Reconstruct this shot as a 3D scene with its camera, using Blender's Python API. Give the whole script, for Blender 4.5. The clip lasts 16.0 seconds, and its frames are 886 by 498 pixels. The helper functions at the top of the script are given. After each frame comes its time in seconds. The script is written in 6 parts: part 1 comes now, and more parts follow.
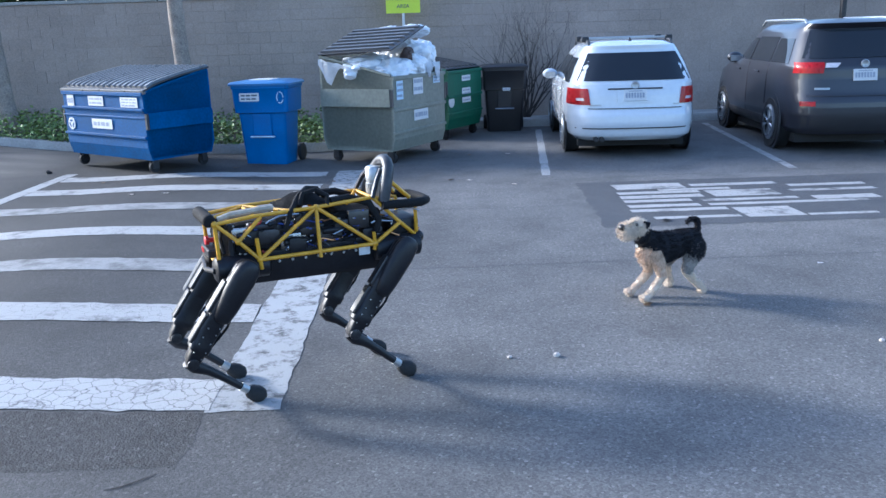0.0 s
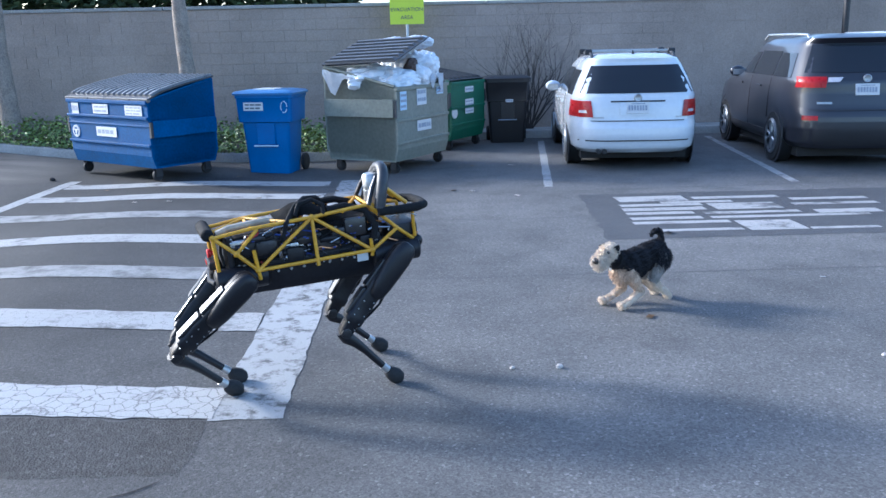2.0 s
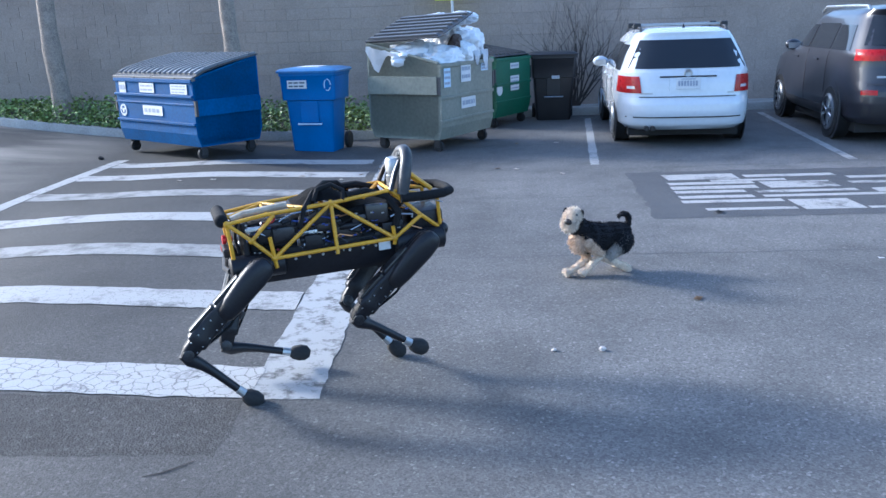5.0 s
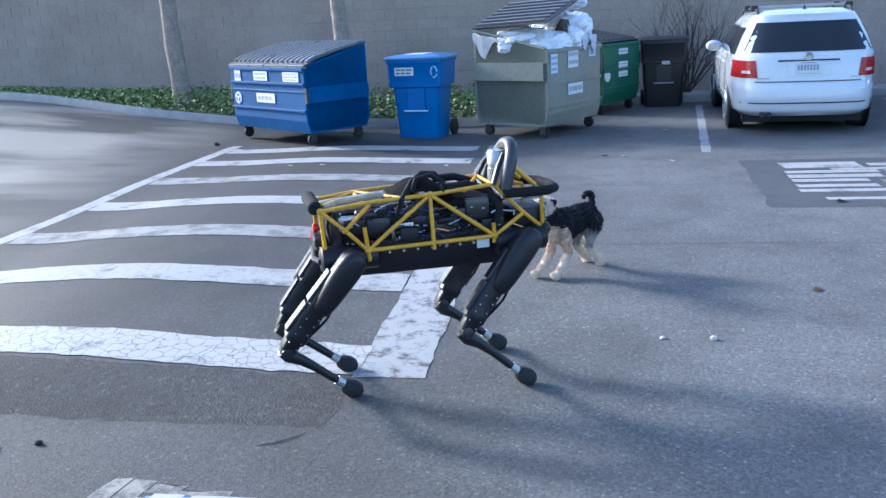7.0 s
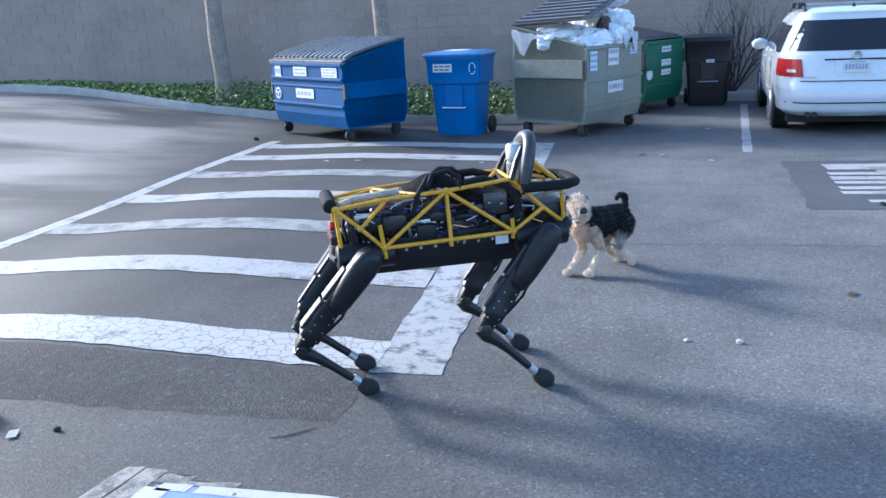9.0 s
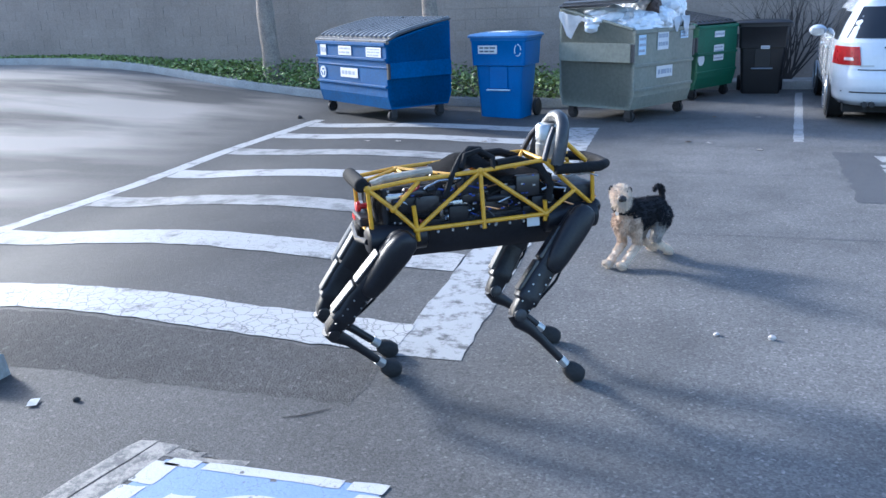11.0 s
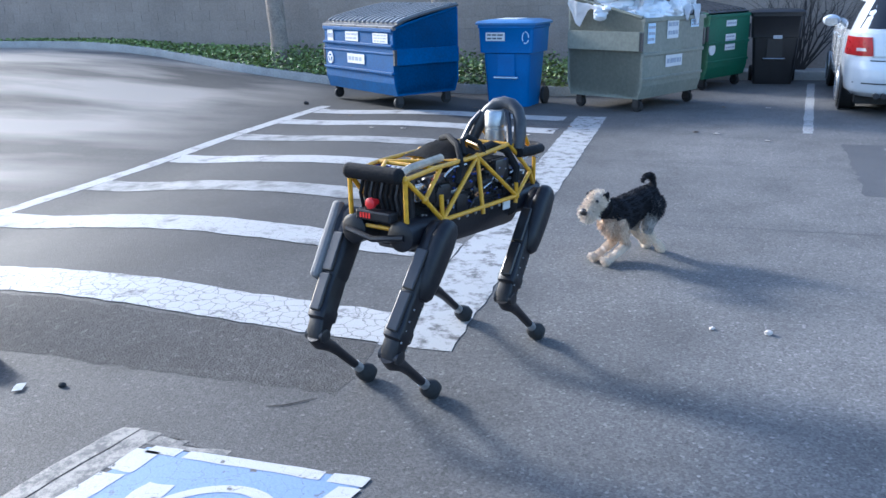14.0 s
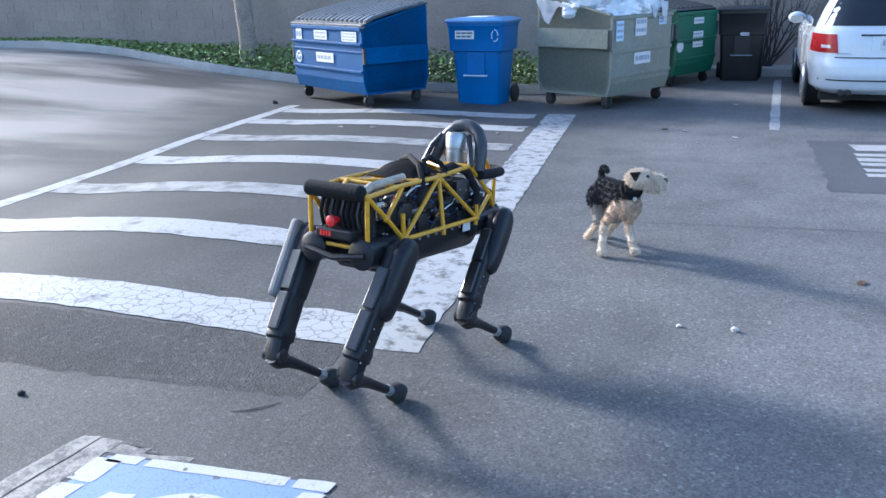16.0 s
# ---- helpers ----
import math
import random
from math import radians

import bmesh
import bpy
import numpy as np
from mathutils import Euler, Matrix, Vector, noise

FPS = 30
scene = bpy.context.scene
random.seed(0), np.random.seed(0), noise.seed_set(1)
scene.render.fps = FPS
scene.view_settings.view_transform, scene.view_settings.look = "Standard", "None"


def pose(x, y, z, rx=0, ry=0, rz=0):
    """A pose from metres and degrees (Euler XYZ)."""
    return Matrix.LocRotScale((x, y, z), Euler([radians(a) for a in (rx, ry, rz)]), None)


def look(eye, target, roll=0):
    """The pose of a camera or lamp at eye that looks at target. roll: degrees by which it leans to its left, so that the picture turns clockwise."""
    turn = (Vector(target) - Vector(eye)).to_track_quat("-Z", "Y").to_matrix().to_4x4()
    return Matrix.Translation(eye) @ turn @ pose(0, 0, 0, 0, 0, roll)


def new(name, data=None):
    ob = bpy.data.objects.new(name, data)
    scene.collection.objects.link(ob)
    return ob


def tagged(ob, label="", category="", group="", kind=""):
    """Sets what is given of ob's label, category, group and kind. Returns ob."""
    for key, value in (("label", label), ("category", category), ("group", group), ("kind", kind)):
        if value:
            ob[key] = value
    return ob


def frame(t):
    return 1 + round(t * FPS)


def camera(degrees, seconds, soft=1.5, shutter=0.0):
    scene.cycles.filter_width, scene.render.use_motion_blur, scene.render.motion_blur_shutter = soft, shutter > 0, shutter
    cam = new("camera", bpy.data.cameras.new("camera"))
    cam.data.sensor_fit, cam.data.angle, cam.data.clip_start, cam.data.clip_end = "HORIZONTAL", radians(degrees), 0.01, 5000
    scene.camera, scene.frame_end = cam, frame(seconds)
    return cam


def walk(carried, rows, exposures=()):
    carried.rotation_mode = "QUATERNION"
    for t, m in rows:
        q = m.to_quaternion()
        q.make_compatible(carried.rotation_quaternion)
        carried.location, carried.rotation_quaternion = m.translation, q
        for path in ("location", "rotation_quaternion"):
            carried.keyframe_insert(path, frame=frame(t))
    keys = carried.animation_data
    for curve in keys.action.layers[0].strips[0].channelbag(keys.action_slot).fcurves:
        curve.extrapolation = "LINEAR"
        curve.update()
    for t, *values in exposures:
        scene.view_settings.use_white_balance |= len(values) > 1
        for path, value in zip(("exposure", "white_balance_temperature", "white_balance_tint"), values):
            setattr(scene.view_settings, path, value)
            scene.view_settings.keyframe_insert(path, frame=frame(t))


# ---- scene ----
cam = camera(55.3, 16.0)
PATH = [
    (0, (0.377, -0.788, 1.726), (0.463, 1.148, 1.23), -1.8),
    (0.5, (0.381, -0.789, 1.721), (0.489, 1.146, 1.228), -1.9),
    (1, (0.373, -0.788, 1.728), (0.483, 1.151, 1.248), -1.7),
    (1.5, (0.366, -0.791, 1.729), (0.471, 1.149, 1.255), -1.4),
    (2, (0.36, -0.8, 1.73), (0.445, 1.142, 1.258), -1.3),
    (2.5, (0.345, -0.804, 1.73), (0.388, 1.139, 1.258), -1.5),
    (3, (0.351, -0.784, 1.721), (0.373, 1.156, 1.238), -1.7),
    (5.3, (0.398, -0.697, 1.697), (0.349, 1.233, 1.174), -2.0),
    (5.5, (0.38, -0.696, 1.691), (0.287, 1.231, 1.164), -1.9),
    (6, (0.364, -0.687, 1.676), (0.152, 1.229, 1.142), -2.1),
    (6.5, (0.351, -0.691, 1.667), (0.098, 1.218, 1.129), -2.4),
    (7, (0.366, -0.713, 1.673), (0.102, 1.197, 1.141), -2.8),
    (7.5, (0.393, -0.701, 1.664), (0.107, 1.207, 1.137), -2.7),
    (8, (0.426, -0.686, 1.651), (0.107, 1.216, 1.123), -3.1),
    (10.3, (0.558, -0.6, 1.65), (0.128, 1.275, 1.103), -1.7),
    (10.5, (0.572, -0.585, 1.645), (0.127, 1.283, 1.087), -1.9),
    (11, (0.579, -0.572, 1.63), (0.103, 1.286, 1.063), -1.8),
    (11.5, (0.574, -0.565, 1.626), (0.077, 1.286, 1.054), -1.3),
    (12, (0.583, -0.556, 1.626), (0.09, 1.297, 1.056), -1.0),
    (12.5, (0.644, -0.522, 1.625), (0.138, 1.323, 1.043), -1.4),
    (13, (0.65, -0.512, 1.621), (0.107, 1.322, 1.035), -1.9),
    (13.5, (0.646, -0.509, 1.62), (0.11, 1.326, 1.031), -1.8),
    (14, (0.656, -0.497, 1.619), (0.155, 1.346, 1.025), -1.3),
    (14.5, (0.679, -0.473, 1.618), (0.215, 1.377, 1.017), -1.1),
    (15, (0.681, -0.47, 1.622), (0.239, 1.384, 1.016), -1.0),
    (15.5, (0.677, -0.468, 1.621), (0.238, 1.387, 1.017), -1.1),
    (16, (0.685, -0.461, 1.622), (0.243, 1.395, 1.022), -1.4),
]
walk(cam, [(t, look(eye, target, roll)) for t, eye, target, roll in PATH],
     exposures=[(0.0, 1.50, 5100, 10), (5.5, 1.59, 5110, 10), (16.0, 1.60, 5250, 10)])

# ---- light ----
SUN_DIR = Vector((0.91, -0.43, -0.40)).normalized()
sun = new("sun", bpy.data.lights.new("sun", "SUN"))
sun.data.energy, sun.data.angle, sun.data.color = 2.7, radians(9.0), (1.0, 0.90, 0.76)
sun.matrix_world = look((0, 0, 30), Vector((0, 0, 30)) + SUN_DIR)
world = bpy.data.worlds.new("sky")
scene.world = world
world.use_nodes = True
wn = world.node_tree.nodes
sky = wn.new("ShaderNodeTexSky")
sky.sky_type, sky.sun_disc = "NISHITA", False
sky.sun_elevation = math.asin(-SUN_DIR.z)
sky.sun_rotation = math.atan2(-SUN_DIR.x, -SUN_DIR.y)
sky.dust_density = 2.0
wn["Background"].inputs["Strength"].default_value = 0.15
world.node_tree.links.new(sky.outputs[0], wn["Background"].inputs["Color"])


# ---- materials ----
def mat(name, color, rough=0.6, metal=0.0, var=0.25, scale=6.0, fine=60.0, bump=0.1, island=0.0, spec=0.5, second=None, coat=0.0, emit=0.0, bump_dist=0.01, world_space=False):
    """A procedural material: colour varied at two scales, fine relief, uneven gloss."""
    m = bpy.data.materials.new(name)
    m.use_nodes = True
    nt = m.node_tree
    n, l = nt.nodes, nt.links
    b = n["Principled BSDF"]
    tc = n.new("ShaderNodeTexCoord")
    big, small = n.new("ShaderNodeTexNoise"), n.new("ShaderNodeTexNoise")
    big.inputs["Scale"].default_value, big.inputs["Detail"].default_value = scale, 4.0
    small.inputs["Scale"].default_value, small.inputs["Detail"].default_value = fine, 3.0
    where = n.new("ShaderNodeNewGeometry").outputs["Position"] if world_space else tc.outputs["Object"]
    for t in (big, small):
        l.new(where, t.inputs["Vector"])
    add = n.new("ShaderNodeMath")
    add.operation = "ADD"
    l.new(big.outputs["Fac"], add.inputs[0])
    l.new(small.outputs["Fac"], add.inputs[1])
    ramp = n.new("ShaderNodeMapRange")
    ramp.inputs["From Min"].default_value, ramp.inputs["From Max"].default_value = 0.6, 1.4
    l.new(add.outputs[0], ramp.inputs["Value"])
    mix = n.new("ShaderNodeMix")
    mix.data_type = "RGBA"
    lo = second if second else tuple(c * (1 - var) for c in color)
    hi = color if second else tuple(min(1, c * (1 + var)) for c in color)
    mix.inputs["A"].default_value, mix.inputs["B"].default_value = (*lo, 1), (*hi, 1)
    l.new(ramp.outputs[0], mix.inputs["Factor"])
    out = mix.outputs["Result"]
    if island:
        info = n.new("ShaderNodeObjectInfo") if island < 0 else n.new("ShaderNodeNewGeometry")
        hsv = n.new("ShaderNodeHueSaturation")
        mr = n.new("ShaderNodeMapRange")
        mr.inputs["To Min"].default_value, mr.inputs["To Max"].default_value = 1 - abs(island), 1 + abs(island)
        l.new(info.outputs["Random" if island < 0 else "Random Per Island"], mr.inputs["Value"])
        l.new(mr.outputs[0], hsv.inputs["Value"])
        l.new(out, hsv.inputs["Color"])
        out = hsv.outputs[0]
    l.new(out, b.inputs["Base Color"])
    rr = n.new("ShaderNodeMapRange")
    rr.inputs["To Min"].default_value, rr.inputs["To Max"].default_value = max(0.02, rough - 0.1), min(1, rough + 0.1)
    l.new(big.outputs["Fac"], rr.inputs["Value"])
    l.new(rr.outputs[0], b.inputs["Roughness"])
    b.inputs["Metallic"].default_value = metal
    b.inputs["Specular IOR Level"].default_value = spec
    b.inputs["Coat Weight"].default_value = coat
    b.inputs["Coat Roughness"].default_value = 0.05
    if emit:
        l.new(out, b.inputs["Emission Color"])
        b.inputs["Emission Strength"].default_value = emit
    if bump:
        bp = n.new("ShaderNodeBump")
        bp.inputs["Strength"].default_value, bp.inputs["Distance"].default_value = bump, bump_dist
        l.new(small.outputs["Fac"], bp.inputs["Height"])
        l.new(bp.outputs[0], b.inputs["Normal"])
    return m


def asphalt_material(name="asphalt", tone=0.103, stone=78.0, relief=0.5, rough=0.74):
    """Worn asphalt: pale and dark aggregate, stains, patches."""
    m = bpy.data.materials.new(name)
    m.use_nodes = True
    nt = m.node_tree
    n, l = nt.nodes, nt.links
    b = n["Principled BSDF"]
    tc = n.new("ShaderNodeTexCoord")

    def noise_tex(scale, detail=4.0):
        t = n.new("ShaderNodeTexNoise")
        t.inputs["Scale"].default_value, t.inputs["Detail"].default_value = scale, detail
        l.new(tc.outputs["Object"], t.inputs["Vector"])
        return t

    patches, stains, grit = noise_tex(0.35, 5), noise_tex(2.2, 5), noise_tex(95.0, 2)
    stones = n.new("ShaderNodeTexVoronoi")
    stones.inputs["Scale"].default_value = stone
    l.new(tc.outputs["Object"], stones.inputs["Vector"])

    def ramp(src, *stops):
        r = n.new("ShaderNodeValToRGB")
        e = r.color_ramp.elements
        e[0].position, e[0].color = stops[0][0], (*[stops[0][1]] * 3, 1)
        e[1].position, e[1].color = stops[-1][0], (*[stops[-1][1]] * 3, 1)
        for p, v in stops[1:-1]:
            e.new(p).color = (v, v, v, 1)
        l.new(src, r.inputs[0])
        return r.outputs[0]

    def mul(a, c):
        x = n.new("ShaderNodeMix")
        x.data_type, x.blend_type = "RGBA", "MULTIPLY"
        x.inputs["Factor"].default_value = 1.0
        l.new(a, x.inputs["A"])
        l.new(c, x.inputs["B"])
        return x.outputs["Result"]

    speck = ramp(stones.outputs["Color"], (0.0, 0.6), (0.5, 0.92), (0.82, 1.1), (0.97, 1.75))
    v = mul(mul(ramp(patches.outputs["Fac"], (0.3, 0.75), (0.7, 1.2)), ramp(stains.outputs["Fac"], (0.3, 0.78), (0.5, 1.0), (0.72, 1.12))), speck)
    v = mul(v, ramp(grit.outputs["Fac"], (0.3, 0.75), (0.7, 1.25)))
    base = n.new("ShaderNodeRGB")
    base.outputs[0].default_value = (tone, tone * 0.97, tone * 0.94, 1)
    # pale tan mixed in as long streaks on the driven lane beside the bay
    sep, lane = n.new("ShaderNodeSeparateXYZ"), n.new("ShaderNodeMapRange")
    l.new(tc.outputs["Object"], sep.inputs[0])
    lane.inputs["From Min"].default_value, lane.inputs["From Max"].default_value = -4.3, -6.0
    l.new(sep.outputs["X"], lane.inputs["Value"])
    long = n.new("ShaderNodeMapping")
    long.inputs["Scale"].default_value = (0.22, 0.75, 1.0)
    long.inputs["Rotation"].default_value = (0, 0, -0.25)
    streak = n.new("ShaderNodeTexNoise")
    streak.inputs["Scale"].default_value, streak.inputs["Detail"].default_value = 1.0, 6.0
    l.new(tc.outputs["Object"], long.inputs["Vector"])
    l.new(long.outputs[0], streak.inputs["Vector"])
    streak_mask = n.new("ShaderNodeMath")
    streak_mask.operation = "MULTIPLY"
    l.new(ramp(streak.outputs["Fac"], (0.40, 0.0), (0.58, 0.85)), streak_mask.inputs[0])
    l.new(lane.outputs[0], streak_mask.inputs[1])
    # asphalt tone: darker through the bay and before it, paler towards +x
    shift = n.new("ShaderNodeMath")
    shift.operation = "MULTIPLY_ADD"
    shift.inputs[1].default_value = 2.4
    l.new(patches.outputs["Fac"], shift.inputs[0])
    l.new(sep.outputs["X"], shift.inputs[2])
    tone_by_x = n.new("ShaderNodeMapRange")
    tone_by_x.inputs["From Min"].default_value, tone_by_x.inputs["From Max"].default_value = -1.2, 2.7
    tone_by_x.inputs["To Min"].default_value, tone_by_x.inputs["To Max"].default_value = 0.36, 1.30
    l.new(shift.outputs[0], tone_by_x.inputs["Value"])
    v = mul(v, tone_by_x.outputs[0])
    streaked = n.new("ShaderNodeMix")
    streaked.data_type = "RGBA"
    streaked.inputs["B"].default_value = (0.29, 0.26, 0.225, 1)
    l.new(streak_mask.outputs[0], streaked.inputs["Factor"])
    l.new(mul(v, base.outputs[0]), streaked.inputs["A"])
    l.new(streaked.outputs["Result"], b.inputs["Base Color"])
    polish = n.new("ShaderNodeMapRange")
    polish.inputs["To Min"].default_value, polish.inputs["To Max"].default_value = rough - 0.08, rough + 0.1
    l.new(patches.outputs["Fac"], polish.inputs["Value"])
    l.new(polish.outputs[0], b.inputs["Roughness"])
    b.inputs["Specular IOR Level"].default_value = 0.34
    bp = n.new("ShaderNodeBump")
    bp.inputs["Strength"].default_value, bp.inputs["Distance"].default_value = relief, 0.006
    l.new(grit.outputs["Fac"], bp.inputs["Height"])
    l.new(bp.outputs[0], b.inputs["Normal"])
    return m


M = dict(
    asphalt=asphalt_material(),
    block=mat("concrete_block", (0.335, 0.272, 0.230), 0.9, var=0.27, scale=0.7, fine=45, bump=0.3, world_space=True, island=-0.04),
    block_far=mat("concrete_block_far", (0.335, 0.272, 0.230), 0.9, var=0.27, scale=0.7, fine=45, bump=0.3, world_space=True, island=0.04),
    mortar=mat("mortar", (0.32, 0.262, 0.22), 0.95, var=0.27, scale=0.7, fine=45, bump=0.3, world_space=True),
    kerb=mat("kerb_concrete", (0.33, 0.32, 0.30), 0.9, var=0.3, scale=3, fine=50, bump=0.3),
    soil=mat("soil", (0.06, 0.045, 0.035), 0.95, var=0.4, scale=5, fine=60, bump=0.6),
)


# ---- building helpers ----
def part(name, bm, material, parent=None, label="", smooth=False):
    """Links a bmesh as one mesh object, under a thing or part if given."""
    me = bpy.data.meshes.new(name)
    bmesh.ops.recalc_face_normals(bm, faces=bm.faces)
    bm.to_mesh(me)
    bm.free()
    for m in material if isinstance(material, (list, tuple)) else [material]:
        me.materials.append(m)
    if smooth:
        me.shade_smooth()
        me.set_sharp_from_angle(angle=radians(40))
    ob = new(name, me)
    if parent:
        ob.parent = parent
    if label:
        ob["label"] = label
    return ob


def empty(name, m, label, category, group=""):
    ob = new(name)
    ob.matrix_world = m
    return tagged(ob, label, category, group)


def box(bm, x0, x1, y0, y1, z0, z1, bevel=0.0, m=None):
    vs = [bm.verts.new((x, y, z)) for z in (z0, z1) for y in (y0, y1) for x in (x0, x1)]
    fs = [bm.faces.new([vs[i] for i in f]) for f in ((0, 2, 3, 1), (4, 5, 7, 6), (0, 1, 5, 4), (2, 6, 7, 3), (0, 4, 6, 2), (1, 3, 7, 5))]
    if bevel:
        es = list({e for f in fs for e in f.edges})
        made = bmesh.ops.bevel(bm, geom=es, offset=bevel, segments=2, affect="EDGES", profile=0.5)
        vs = list({v for f in made["faces"] for v in f.verts} | {v for v in vs if v.is_valid})
    if m:
        for v in vs:
            v.co = m @ v.co
    return bm


def loft(bm, rings, close=True, caps=True):
    """Quads between rings of points."""
    made = [[bm.verts.new(p) for p in r] for r in rings]
    n = len(made[0])
    for a, b in zip(made, made[1:]):
        for i in range(n if close else n - 1):
            j = (i + 1) % n
            bm.faces.new((a[i], a[j], b[j], b[i]))
    if caps and close:
        bm.faces.new(made[0][::-1])
        bm.faces.new(made[-1])
    return bm


def tube(bm, pts, radii, sides=8, caps=True):
    """A round tube along points."""
    pts = [Vector(p) for p in pts]
    if not isinstance(radii, (list, tuple)):
        radii = [radii] * len(pts)
    rings, up = [], None
    for i, p in enumerate(pts):
        d = (pts[min(i + 1, len(pts) - 1)] - pts[max(i - 1, 0)]).normalized()
        if up is None:
            up = d.orthogonal().normalized()
        up = (up - d * up.dot(d)).normalized()
        side = d.cross(up)
        rings.append([p + (up * math.cos(a) + side * math.sin(a)) * radii[i] for a in (2 * math.pi * k / sides for k in range(sides))])
    return loft(bm, rings, True, caps)


def prism(bm, poly, x0, x1):
    """A (y, z) outline drawn out along x."""
    return loft(bm, [[(x0, y, z) for y, z in poly], [(x1, y, z) for y, z in poly]])


def lathe(bm, prof, c, axis="x", sides=24, caps=True):
    """A turned body: (along, radius) pairs; without caps the outline closes on itself."""
    prof = prof if caps else prof + prof[:1]
    rings = []
    for a, r in prof:
        ring = []
        for k in range(sides):
            u, v = r * math.cos(2 * math.pi * k / sides), r * math.sin(2 * math.pi * k / sides)
            ring.append(Vector(c) + Vector({"x": (a, u, v), "y": (u, a, v), "z": (u, v, a)}[axis]))
        rings.append(ring)
    return loft(bm, rings, True, caps)


def blob(bm, c, r, seed, rough=0.25, scale=2.0, subdiv=3):
    """A lumpy ball."""
    made = bmesh.ops.create_icosphere(bm, subdivisions=subdiv, radius=1.0)
    off = Vector((seed * 7.3, seed * 3.1, seed * 1.7))
    for v in made["verts"]:
        n = noise.noise(v.co * scale + off) + 0.5 * noise.noise(v.co * scale * 2.7 + off)
        v.co = Vector(c) + Vector([a * b for a, b in zip(v.co * (1 + rough * n), r)])
    return bm


def label_sheet(parent, m, w, h, rows, base, ink, name="label", seed=0, text=""):
    """A paper label with rows of unreadable print as bars."""
    rnd = random.Random(seed)
    bm = bmesh.new()
    box(bm, -w / 2, w / 2, 0, 0.004, -h / 2, h / 2)
    ob = part(name, bm, base, parent, text)
    ob.matrix_local = m
    bm = bmesh.new()
    for i in range(rows):
        z = h / 2 - h * (i + 0.7) / (rows + 0.4)
        a = -w * 0.42
        while a < w * 0.36:
            b = min(w * 0.42, a + w * rnd.uniform(0.1, 0.34))
            box(bm, a, b, -0.003, -0.0005, z - h * 0.2 / rows, z + h * 0.2 / rows)
            a = b + w * 0.05
    if rows:
        tagged(part("print", bm, ink, ob), kind="stuff")
    else:
        bm.free()
    return ob


# ---- terrain ----
def smooth(a):
    a = min(1.0, max(0.0, a))
    return a * a * (3 - 2 * a)


def ground_z(x, y):
    """A low hump under the hatched bay, and a rise towards the planting."""
    edge = min(1.0, max(0.0, (y - 2.5 + 0.05 * (x + 1.5)) / 0.6))
    hump = 0.066 * math.exp(-(((x + 2.45) / (1.15 if x > -2.45 else 1.0)) ** 2)) * (1 - (1 - edge) ** 2) * (1 - 0.35 * smooth((y - 4) / 5))
    dip = 0.03 * smooth((-x - 3.2) / 0.8) * smooth((y - 3.2) / 0.8) * smooth((8.5 - y) / 2)
    rise = 0.56 * smooth((-x - 3.0) / 8.5) * smooth((y - 5) / 7)
    return hump - dip + rise


def mesh_z(x, y):
    """The height of the ground mesh between its grid points."""
    i = min(max(int(np.searchsorted(xs, x)) - 1, 0), len(xs) - 2)
    j = min(max(int(np.searchsorted(ys, y)) - 1, 0), len(ys) - 2)
    u, v = (x - xs[i]) / (xs[i + 1] - xs[i]), (y - ys[j]) / (ys[j + 1] - ys[j])
    lo = ground_z(xs[i], ys[j]) * (1 - u) + ground_z(xs[i + 1], ys[j]) * u
    return lo * (1 - v) + (ground_z(xs[i], ys[j + 1]) * (1 - u) + ground_z(xs[i + 1], ys[j + 1]) * u) * v


def steps(lo, hi, fine, far):
    vals = list(np.arange(lo, hi + 1e-6, fine))
    d, a, b = fine, lo, hi
    while b < far:
        d *= 1.35
        a, b = a - d, b + d
        vals = [a] + vals + [b]
    return vals


xs, ys = steps(-6.5, 5.6, 0.085, 400), steps(1.4, 11.0, 0.085, 400)


def drape(bm, x0, x1, y0, y1, lift, nx=2, ny=2, shear=0.0, skew=0.0, wobble=0.0, thick=True):
    """A thin painted strip that follows the ground: shear moves y with x, skew moves x with y."""
    grid = []
    for j in range(ny + 1):
        row = []
        for i in range(nx + 1):
            x, y = x0 + (x1 - x0) * i / nx, y0 + (y1 - y0) * j / ny
            ex = 1.0 if (i in (0, nx) or j in (0, ny)) else 0.0
            wx = ex * wobble * noise.noise(Vector((x * 9, y * 9, 3.0)))
            wy = ex * wobble * noise.noise(Vector((x * 9, y * 9, 8.0)))
            px, py = x + skew * (y - y0) + wx, y + shear * (x - x1) + wy
            row.append(bm.verts.new((px, py, mesh_z(px, py) + lift)))
        grid.append(row)
    for a, b in zip(grid, grid[1:]):
        for i in range(nx):
            bm.faces.new((a[i], a[i + 1], b[i + 1], b[i]))
    return bm


